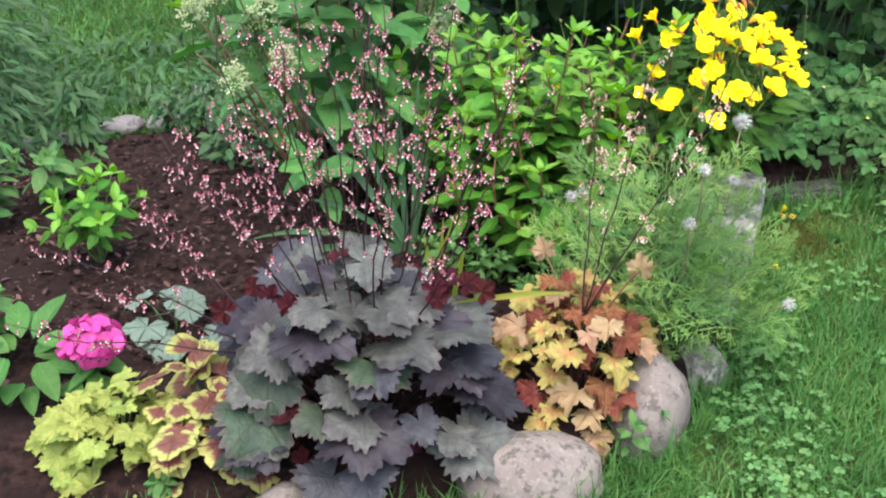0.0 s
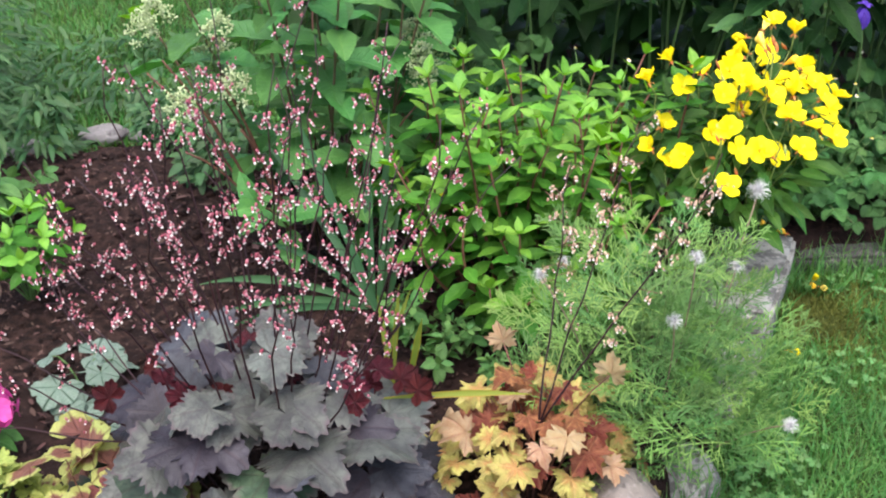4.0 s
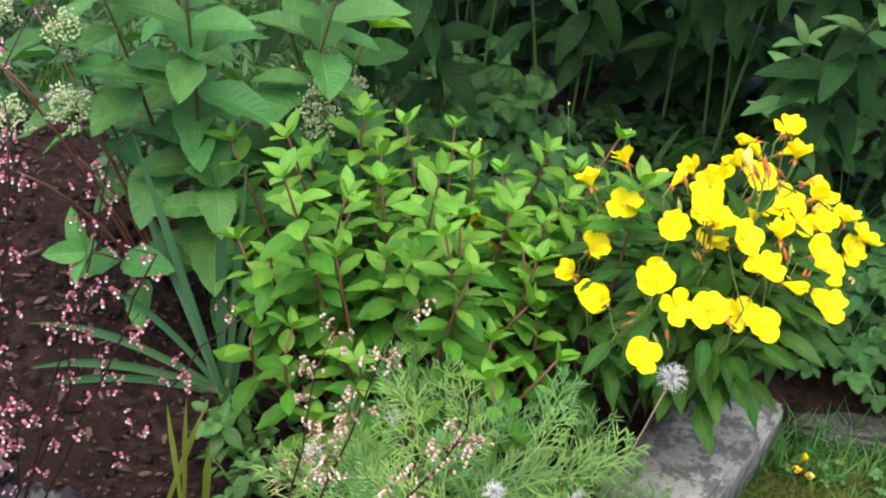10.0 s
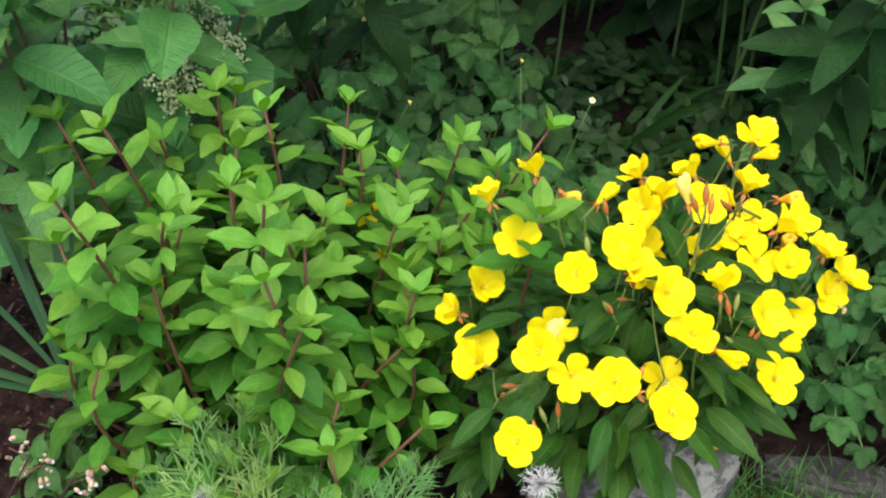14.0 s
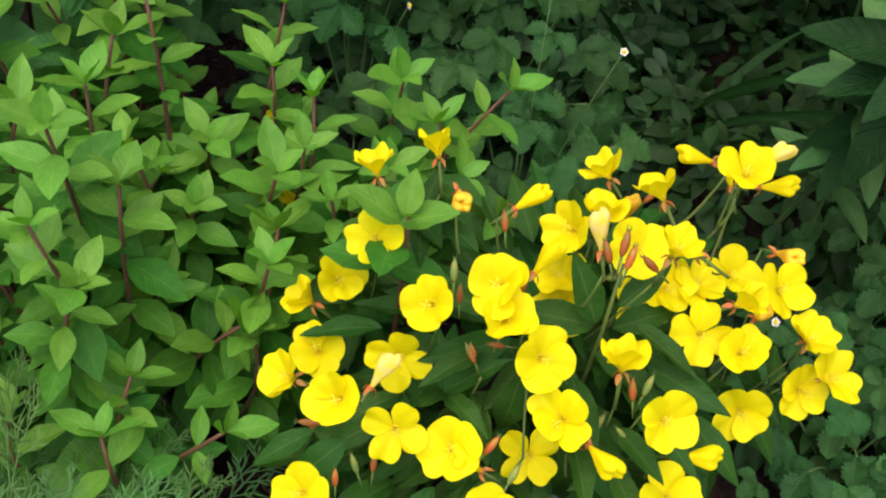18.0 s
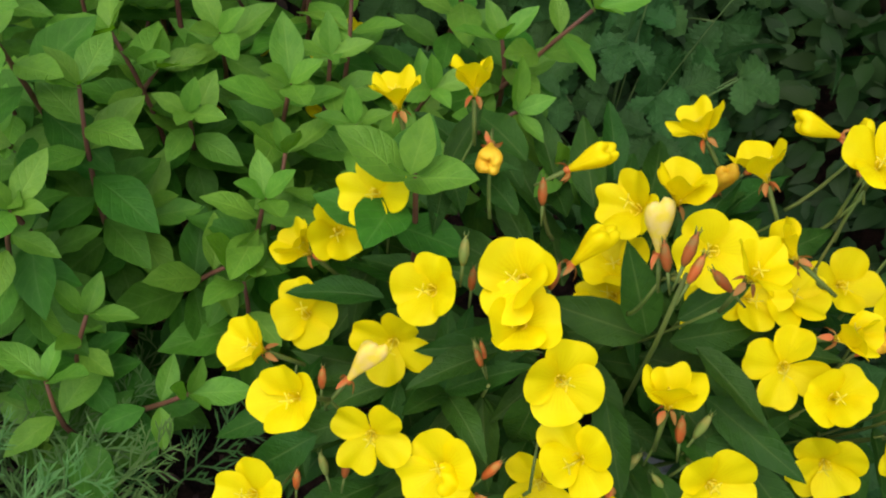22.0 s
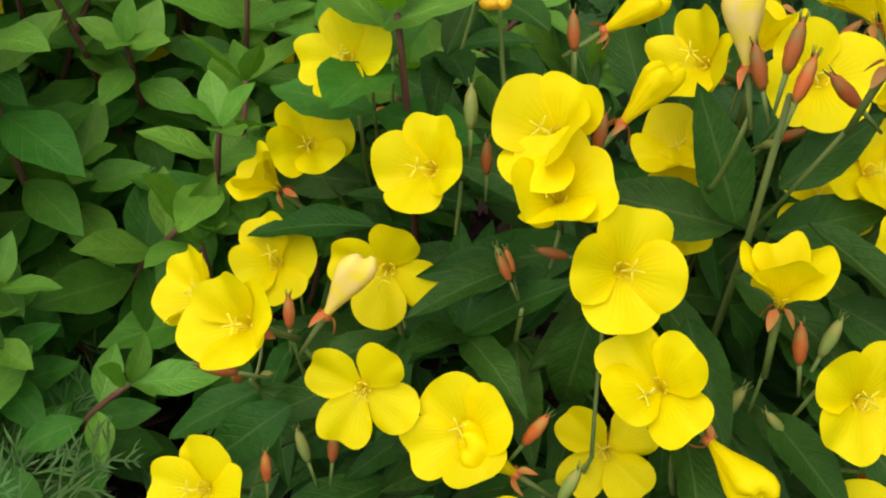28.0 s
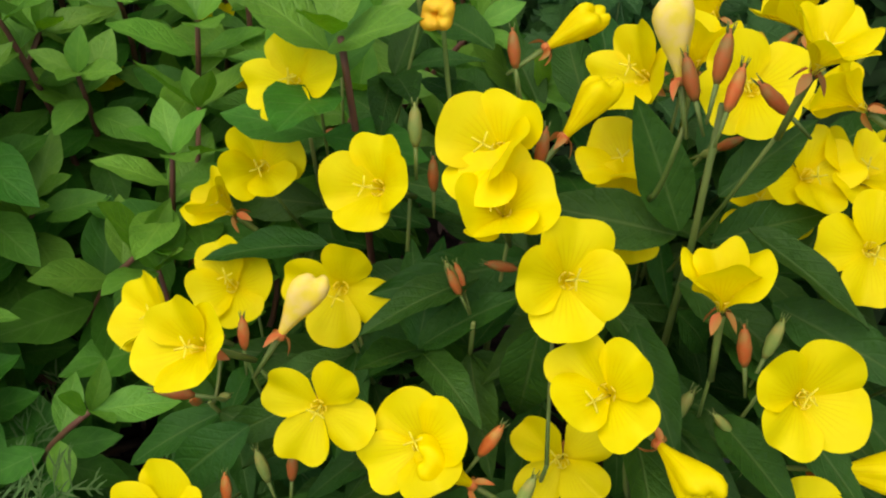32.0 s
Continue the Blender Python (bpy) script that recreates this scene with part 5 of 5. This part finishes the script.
closing((0.606, 1.890, 0.391), (0.97, -0.22, 0.10), 1)
closing((0.654, 1.940, 0.370), (0.80, 0.54, 0.27), 1)
for i in range(170):
    k, a = math.sqrt((i + 0.5) / 170), i * 2.4
    p = Vector((0.115 * k * math.cos(a) - 0.02, 0.14 * k * math.sin(a) + 0.01, 0.14 + 0.2 * (1 - k * k) * rr(0.2, 1) + rr(0, 0.06)))
    near = [(math.exp(-((f[0] - SUNDROPS_AT.x - p.x) ** 2 + (f[1] - SUNDROPS_AT.y - p.y) ** 2) / 0.0012) + 1e-6, f[2]) for _, fs in SPRAYS for f in fs]
    p.z = sum(w * z for w, z in near) / sum(w for w, z in near) - 0.05 - rr(0.03, 0.13)
    d, size = (math.cos(a), math.sin(a) - 0.2, rr(-0.3, 0.4)), rr(0.05, 0.076)
    if clear(p, d, size):
        part("leaf", lance[i % 4], sundrops, aim(p, d, (rr(-0.6, 0.6), rr(-0.7, 0.3), 1), size))


def bud_at(at, d):
    """A single pointed bud on its own short stalk."""
    d = Vector(d)
    size = rr(0.014, 0.0195)
    part("bud", RNG.choice(BUDS), sundrops, aim(Vector(at) - SUNDROPS_AT - d * size * 0.5, d, (0, 1, 0), size), "slender orange and green flower bud")


bud_at((0.473, 1.895, 0.455), (-0.39, 0.35, 0.85))
bud_at((0.479, 1.899, 0.430), (-0.39, 0.35, 0.85))
bud_at((0.514, 1.903, 0.400), (-0.60, -0.72, 0.35))
bud_at((0.511, 1.925, 0.450), (-0.26, 0.48, 0.84))
bud_at((0.453, 1.781, 0.370), (-0.60, -0.72, 0.35))
bud_at((0.462, 1.812, 0.390), (-0.39, 0.35, 0.85))
bud_at((0.496, 1.803, 0.340), (-0.32, 0.42, 0.85))
bud_at((0.485, 1.795, 0.335), (-0.56, 0.14, 0.81))
bud_at((0.552, 1.861, 0.360), (0.11, 0.62, 0.78))
bud_at((0.577, 1.854, 0.360), (-0.06, 0.63, 0.78))
bud_at((0.589, 1.915, 0.375), (-0.32, 0.42, 0.85))
bud_at((0.599, 1.918, 0.375), (0.04, 0.63, 0.78))
bud_at((0.605, 1.942, 0.400), (-0.45, 0.28, 0.85))
bud_at((0.611, 1.953, 0.400), (-0.12, 0.58, 0.80))
bud_at((0.548, 1.955, 0.490), (-0.56, 0.14, 0.81))
bud_at((0.555, 1.961, 0.500), (-0.26, 0.48, 0.84))
bud_at((0.562, 1.962, 0.490), (-0.19, 0.54, 0.82))
bud_at((0.574, 1.967, 0.490), (-0.68, -0.35, 0.65))
bud_at((0.472, 1.950, 0.460), (-0.45, 0.28, 0.85))
bud_at((0.516, 1.936, 0.400), (-0.26, 0.48, 0.84))
bud_at((0.649, 1.942, 0.360), (-0.51, 0.21, 0.83))
bud_at((0.483, 1.778, 0.335), (-0.39, 0.35, 0.85))

# upright leaves on the leading shoots
for x, y, z in ((0.60, 2.06, 0.40), (0.40, 1.95, 0.40), (0.50, 1.87, 0.36)):
    for k in range(6):
        a = k * 1.2 + x * 30
        d, size = (math.cos(a), math.sin(a), rr(0.4, 1.1)), rr(0.045, 0.065)
        if clear(Vector((x, y, z)) - SUNDROPS_AT, d, size):
            part("leaf", lance[k % 4], sundrops, aim(Vector((x, y, z)) - SUNDROPS_AT, d, (-math.cos(a) * 0.4, -math.sin(a) * 0.4, 1), size))

# broad leaves that stand clear of the flowers, each from its foot to its tip
for a, b in (((0.472, 1.8, 0.345), (0.46, 1.751, 0.33)), ((0.5, 1.897, 0.375), (0.507, 1.866, 0.33)), ((0.54, 1.9, 0.39), (0.553, 1.872, 0.345)),
             ((0.555, 1.963, 0.405), (0.509, 1.929, 0.415)), ((0.556, 1.962, 0.41), (0.526, 1.965, 0.455)), ((0.564, 1.971, 0.43), (0.576, 2.005, 0.455)),
             ((0.565, 1.975, 0.4), (0.59, 2.019, 0.405)), ((0.585, 1.992, 0.38), (0.617, 1.994, 0.375)), ((0.569, 1.954, 0.375), (0.594, 1.968, 0.35)),
             ((0.503, 1.847, 0.31), (0.506, 1.817, 0.3)), ((0.582, 1.907, 0.34), (0.598, 1.893, 0.32)), ((0.49, 1.906, 0.37), (0.52, 1.916, 0.385))):
    a, b = Vector(a) - SUNDROPS_AT, Vector(b) - SUNDROPS_AT
    part("leaf", lance[1 if a.z > b.z else 2], sundrops, aim(a, b - a, (0.3, -0.4, 1), (b - a).length * 1.1, 1.2))
s = Shape()
s.add(*tube(bow((0.0, 0.03, 0.05), (0.014, 0.022, 0.43), (0.01, 0, 0)), (0.0024, 0.0013), 6))
part("stem", s.mesh("stem", STEM_Y), sundrops)

# second, lower clump behind the green shrub
low = thing("sundrops", (0.10, 1.99, 0.05), "low clump of yellow sundrops hidden behind the shrub", "sundrops")
for i, (x, y, z) in enumerate(((0.016, -0.052, 0.225), (0.10, 0.035, 0.275), (0.075, -0.085, 0.265), (0.125, -0.02, 0.30), (0.15, -0.02, 0.27), (0.02, 0.02, 0.22), (0.05, -0.02, 0.24), (-0.087, -0.15, 0.19), (-0.07, -0.13, 0.225), (-0.05, -0.19, 0.165), (0.045, -0.06, 0.20), (0.07, 0.03, 0.27))):
    z -= 0.035
    open_flower(low, (x, y, z), (rr(-0.3, 0.3), rr(-0.6, 0.1), 1), 0.018, H if i % 2 else O, 60 + i)
    s = Shape()
    s.add(*tube(bow((x * 0.4, y * 0.4, 0), (x, y, z - 0.02), (0.01, 0, 0)), 0.0014, 5))
    part("stem", s.mesh("stem", STEM_G), low)
    for k in range(4):
        a = rr(0, 6.28)
        part("leaf", lance[k], low, aim(Vector((x, y, z)) * rr(0.4, 0.8), (math.cos(a), math.sin(a), 0.3), (0, 0, 1), rr(0.045, 0.06)))


# ---- strawberries, shaded bush and what stands behind ----
def trifoliate(seed, mat):
    g = random.Random(seed)
    s = Shape()
    for a in (-1.15, 0, 1.15):
        s.add(*leaf_shape(0.66, 0.56, 16, 2, 0.25, 0.45, 0.05, teeth=0.13, blunt=0.75), m=aim((0, 0, 0), (math.sin(a), math.cos(a), g.uniform(-0.2, 0.2)), (g.uniform(-0.3, 0.3), g.uniform(-0.3, 0.3), 1), 0.56 if a else 0.66))
    return s.mesh("strawberry_leaf", mat)


TRIS = [trifoliate(i, STRAW) for i in range(4)]
TRIS_LIGHT = [trifoliate(i, WEED) for i in range(3)] + TRIS[:2]
flower5 = Shape()
for i in range(5):
    flower5.add(*leaf_shape(0.9, 0.6, 5, 1, -0.1, 0.1, blunt=0.5), m=aim((0, 0, 0), (math.cos(i * 1.257), math.sin(i * 1.257), 0.15), (0, 0, 1), 0.0045))
flower5.add(*pod(0.004, 0.005), m=aim((0, 0, 0), (0, 0, 1), (1, 0, 0)), mi=1)
FLOWER5 = flower5.mesh("small_flower", WHITE, STAMEN)


def strawberry(at, n, spread, height, size, seed, kinds, label="strawberry plant with toothed three-part leaves"):
    g = random.Random(seed)
    root = thing("strawberry_plant", at, label, "strawberry plant", "strawberry bed")
    for i in range(n):
        k, a = math.sqrt((i + 0.5) / n), i * 2.4 + seed
        p = Vector((spread * k * math.cos(a), spread * k * math.sin(a), height * (1 - 0.5 * k * k) * g.uniform(0.4, 1.1)))
        part("leaf", kinds[i % len(kinds)], root, aim(p, (math.cos(a) * k + g.uniform(-0.4, 0.4), math.sin(a) * k - 0.3, g.uniform(-0.4, 0.1)), (g.uniform(-0.3, 0.3), -0.35, 1), size * g.uniform(0.75, 1.2)))
        if i % 2:
            petiole("leaf_stalk", (0, 0, 0), p, STEM_G, root)
    for i in range(g.randint(0, 2)):
        p = (g.uniform(-spread, spread), g.uniform(-spread, spread), height * g.uniform(0.9, 1.25))
        part("small_flower", FLOWER5, root, Matrix.Translation(p) @ Euler((g.uniform(0, 1.2), 0, g.uniform(0, 6))).to_matrix().to_4x4(), "small white five-petalled flower")
        petiole("flower_stalk", (0, 0, 0), p, STEM_G, root, 0.0007)
    return root


spots = [(-0.18, 2.25), (-0.05, 2.42), (0.08, 2.24), (0.2, 2.38), (0.33, 2.24), (0.1, 2.52), (-0.15, 2.55), (0.72, 2.3), (0.8, 2.36), (0.93, 2.34), (0.7, 2.4), (0.88, 2.45), (1.05, 2.38),
         (1.15, 2.36), (1.2, 2.5), (1.0, 2.58), (1.35, 2.4), (0.75, 2.6), (0.02, 2.68), (1.02, 2.16), (1.18, 2.18), (1.35, 2.22), (0.76, 2.24), (0.9, 2.24)]
for i, (x, y) in enumerate(spots):
    right = x > 0.65
    strawberry((x, y, 0.05), 28 if not right else 30, 0.12, 0.25 if not right else 0.12 + 0.3 * (y - 2.1), 0.074 if not right else 0.042 + 0.07 * (y - 2.1), i, TRIS_LIGHT if x > 0.9 and y < 2.42 else TRIS)

deep_leaf = meshes("deep_leaf", DEEP, [leaf_shape(0.34, 0.4, 11, 2, c, f, w) for c, f, w in ((0.3, 0.25, 0.03), (0.5, 0.2, 0.04), (0.15, 0.35, 0.04))])
deep_young = meshes("young_deep_leaf", WEED, [leaf_shape(0.34, 0.4, 11, 2, c, f, 0.03) for c, f in ((0.2, 0.35), (0.35, 0.25))])
bush = thing("shaded_bush", (0.55, 2.75, 0.05), "large dark-green bush with lance-shaped leaves behind the bed", "bush")
g = random.Random(77)
for i in range(52):
    k = i / 52
    x, y = g.uniform(-0.75, 0.75), g.uniform(-0.32, 0.3)
    y += 0.16 if x > 0.15 else 0.0
    h = g.uniform(0.45, 0.9) + 0.3 * (y + 0.2)
    lean = Vector((g.uniform(-0.12, 0.12), -0.22 - g.uniform(0, 0.1), 0))
    leafy_stem(bush, (x, y, 0), Vector((x, y, h)) + lean, (0, 0.03, 0.02), deep_leaf, deep_young if i % 6 == 0 else deep_leaf, 8, 0.104, STEM_G, (0.0035, 0.0018), 0.35, droop=0.5, seed=300 + i)
leafy_stem(bush, (0.05, -0.3, 0), (0.03, -0.44, 0.48), (0, 0, 0.03), deep_young, deep_young, 6, 0.085, STEM_G, (0.003, 0.0015), 0.3, droop=0.3, seed=390)


def leaf_mass(name, mat, centre, radii, n, size, label, category, seed, shape=None):
    """Foliage far off: many single leaves in an uneven mass."""
    g = random.Random(seed)
    s = Shape()
    base = shape or leaf_shape(0.42, 0.42, 5, 1, 0.3, 0.3)
    for i in range(n):
        d = Vector((g.gauss(0, 1), g.gauss(0, 1), g.gauss(0, 1))).normalized() * g.uniform(0.45, 1.0) ** 0.5
        d *= 1 + 0.35 * noise.noise(d * 2.2 + Vector((seed, 0, 0)))
        p = Vector((centre[0] + d.x * radii[0], centre[1] + d.y * radii[1], max(centre[2] + d.z * radii[2], 0.03)))
        s.add(*base, m=aim(p, (d.x + g.uniform(-0.8, 0.8), d.y - 0.4 + g.uniform(-0.8, 0.8), g.uniform(-0.8, 0.5)), (g.uniform(-0.4, 0.4), -0.5, 1), size * g.uniform(0.6, 1.3)))
    return tagged(new(name, s.mesh(name, mat)), label, category, kind="stuff")


# hedge added as a backing to keep the view behind the bush dark
leaf_mass("hedge", FAR_D, (0.7, 3.35, 0.55), (1.5, 0.5, 0.9), 5200, 0.11, "dense backing hedge behind the bed, deep shade put into its leaf colour", "hedge", 5)
leaf_mass("rear_bushes", FAR, (-1.9, 4.6, 0.5), (1.6, 0.5, 0.9), 2600, 0.12, "green bushes at the far side of the rear grass", "bushes", 6)
leaf_mass("left_weeds", FAR, (-1.25, 2.35, 0.2), (0.3, 0.45, 0.4), 4200, 0.05, "tall leafy weeds beside the bare soil", "weeds", 7, leaf_shape(0.16, 0.45, 5, 1, 0.3, 0.3))
leaf_mass("rear_weeds", FAR, (-0.56, 2.47, 0.09), (0.15, 0.09, 0.08), 800, 0.026, "low weeds growing over the rear edging stones", "weeds", 8)
leaf_mass("left_weeds", FAR, (-0.87, 2.36, 0.08), (0.05, 0.10, 0.15), 260, 0.050, "narrow-leaved weeds growing over the edging stones", "weeds", 11, leaf_shape(0.18, 0.45, 5, 1, 0.3, 0.3))
leaf_mass("rear_weeds", FAR, (-0.90, 2.95, 0.03), (0.40, 0.28, 0.07), 650, 0.05, "weedy patch in the rear grass", "weeds", 12, leaf_shape(0.2, 0.45, 5, 1, 0.3, 0.3))
leaf_mass("border_weeds", FAR, (-0.42, 2.28, 0.1), (0.12, 0.1, 0.09), 420, 0.035, "small grey-green herb at the back of the bed", "weeds", 9)

# stand-in foliage fills bare soil with dark leaves, shade put into their colour
leaf_mass("shade_weeds", FAR_D, (0.54, 2.60, 0.08), (0.38, 0.42, 0.085), 4600, 0.038, "low filler weeds under the bush, shade put into their leaf colour", "weeds", 10)

leaf_mass("rear_weeds", FAR, (0.14, 2.50, 0.09), (0.24, 0.26, 0.09), 1300, 0.036, "low green weeds behind the shrub", "weeds", 13)

# purple bells at the far corner
spike = thing("purple_flower", (0.855, 2.53, 0.05), "tall stem with hanging violet-blue flowers in the shade", "flower")
s = Shape()
s.add(*tube(bow((0, 0, 0), (0.0, -0.02, 0.355), (0.02, 0, 0)), (0.003, 0.002), 5))
part("stem", s.mesh("stem", STEM_G), spike)
vp = meshes("violet_petal", PURPLE, [leaf_shape(0.6, 0.6, 8, 2, c, 0.3, 0.08, blunt=0.6) for c in (0.5, 0.2)])
for i in range(20):
    a, k = i * 2.4, i / 20
    part("petal", vp[i % 2], spike, aim((0.004 * math.cos(a), -0.02 + 0.004 * math.sin(a), 0.363 - 0.018 * k), (math.cos(a) * (0.5 - 0.3 * k), math.sin(a) * (0.5 - 0.3 * k), -1), (math.cos(a), math.sin(a), 0.4), rr(0.034, 0.05)))
for i in range(5):
    a = i * 1.257
    part("petal", vp[i % 2], spike, aim((0, -0.02, 0.365), (math.cos(a), math.sin(a), 0.5), (0, 0, 1), 0.02))

# ---- phlox at the bed's edge ----
phlox = thing("phlox", (-0.53, 1.40, 0.04), "phlox with a round magenta-pink flower head and broad leaves", "phlox")
fl = Shape()
for k in range(5):
    fl.add(*leaf_shape(0.85, 0.65, 6, 2, 0.08, 0.12, 0.02, blunt=0.55), m=aim((0, 0, 0), (math.cos(k * 1.257), math.sin(k * 1.257), 0.1), (0, 0, 1), 0.0105))
fl.add(*tube([(0, 0, -0.014), (0, 0, 0.0)], 0.001, 4))
FLORET = fl.mesh("floret", PHLOX)
head = Vector((0.0, -0.05, 0.098))
for i in range(96):
    zc = 1 - 1.45 * (i + 0.5) / 96
    a = i * 2.39996
    r = math.sqrt(max(1 - zc * zc, 0))
    d = Vector((r * math.cos(a), r * math.sin(a), zc))
    z3 = (d + Vector((rr(-0.8, 0.8), rr(-0.8, 0.8), rr(-0.4, 0.6)))).normalized()
    x3 = z3.cross(Vector((rr(-1, 1), 1, 0.3))).normalized()
    m = Matrix((x3, z3.cross(x3), z3)).transposed().to_4x4()
    m.translation = head + Vector((d.x * 0.045, d.y * 0.045, d.z * 0.037)) * rr(0.72, 1.14)
    part("floret", FLORET, phlox, m, "magenta-pink floret")
s = Shape()
s.add(*tube(bow((0, 0, 0), head, (0.005, 0, 0)), (0.003, 0.002), 6))
part("stem", s.mesh("stem", STEM_G), phlox)
phl = meshes("phlox_leaf", PHLOX_L, [leaf_shape(0.42, 0.45, 11, 2, c, f, 0.02) for c, f in ((0.25, 0.35), (0.45, 0.25), (0.1, 0.4))])
for i in range(26):
    a = i * 2.4
    k = rr(0.2, 1)
    part("leaf", phl[i % 3], phlox, aim((-0.125 + 0.08 * k * math.cos(a), -0.02 + 0.07 * k * math.sin(a), rr(0.02, 0.11)), (math.cos(a), math.sin(a) - 0.3, rr(-0.2, 0.5)), (rr(-0.3, 0.3), -0.3, 1), rr(0.065, 0.095)))
for i in range(8):
    a = i * 0.8
    part("leaf", phl[i % 3], phlox, aim(head - Vector((0, 0, 0.035 + 0.008 * (i % 4))), (math.cos(a), math.sin(a), rr(-0.3, 0.0)), (0, 0, 1), rr(0.045, 0.06)))


# ---- weeds and small things ----
def weed(at, n, h, size, seed, label):
    g = random.Random(seed)
    root = thing("weed", at, label, "weed", "weeds in the bed")
    for i in range(n):
        a = i * 2.4
        leafy_stem(root, (0, 0, 0), (h * 0.7 * math.cos(a) * g.random(), h * 0.7 * math.sin(a) * g.random(), h * g.uniform(0.5, 1.0)), (0, 0, 0.01), WEEDS, WEEDS, 4, size, STEM_G, (0.0012, 0.0006), 0.2, seed=seed * 10 + i)
    return root


WEEDS = meshes("weed_leaf", WEED, [leaf_shape(0.55, 0.45, 6, 1, 0.2, 0.3), leaf_shape(0.48, 0.42, 6, 1, 0.1, 0.4)])
IN_BED = ((0.0, 1.68, 6, 0.1, 0.03), (0.06, 1.62, 6, 0.09, 0.028), (0.1, 1.66, 5, 0.08, 0.028), (-0.02, 1.75, 4, 0.07, 0.026), (0.14, 1.6, 4, 0.07, 0.024), (0.27, 1.24, 3, 0.1, 0.03), (0.95, 2.06, 3, 0.07, 0.02), (0.80, 1.93, 2, 0.025, 0.018))
AT_EDGE = ((-0.38, 1.12, 3, 0.03, 0.022), (0.9, 1.95, 3, 0.04, 0.018), (0.97, 2.13, 5, 0.09, 0.022), (1.06, 2.12, 6, 0.1, 0.022), (1.14, 2.15, 6, 0.11, 0.024), (-0.75, 1.5, 5, 0.1, 0.04), (-0.9, 1.9, 6, 0.16, 0.05), (-0.8, 2.0, 6, 0.14, 0.05))
for i, (x, y, n, h, k) in enumerate(IN_BED + AT_EDGE):
    weed((x, y, bed_height(x, y) if in_bed(x, y) > 0 else 0.0), n, h, k, i, "small leafy green weed" if in_bed(x, y) > 0 else "small leafy weed in the lawn")

for i, (x, y, z, k) in enumerate(((0.727, 2.03, 0.016, 2), (0.742, 2.022, 0.016, 0), (0.722, 2.045, 0.016, 1), (0.632, 1.81, 0.014, 1), (0.62, 2.03, 0.125, 2), (0.655, 2.035, 0.12, 2))):
    ob = new("fallen_flower", FURLED[k])
    ob.matrix_basis = aim((x, y, z), (rr(-1, 1), rr(-1, 1), 0.1), (rr(-1, 1), rr(-1, 1), 0.4), 0.013)
    tagged(ob, "wilted yellow flower fallen beside the kerb", "fallen flower", "fallen flowers")
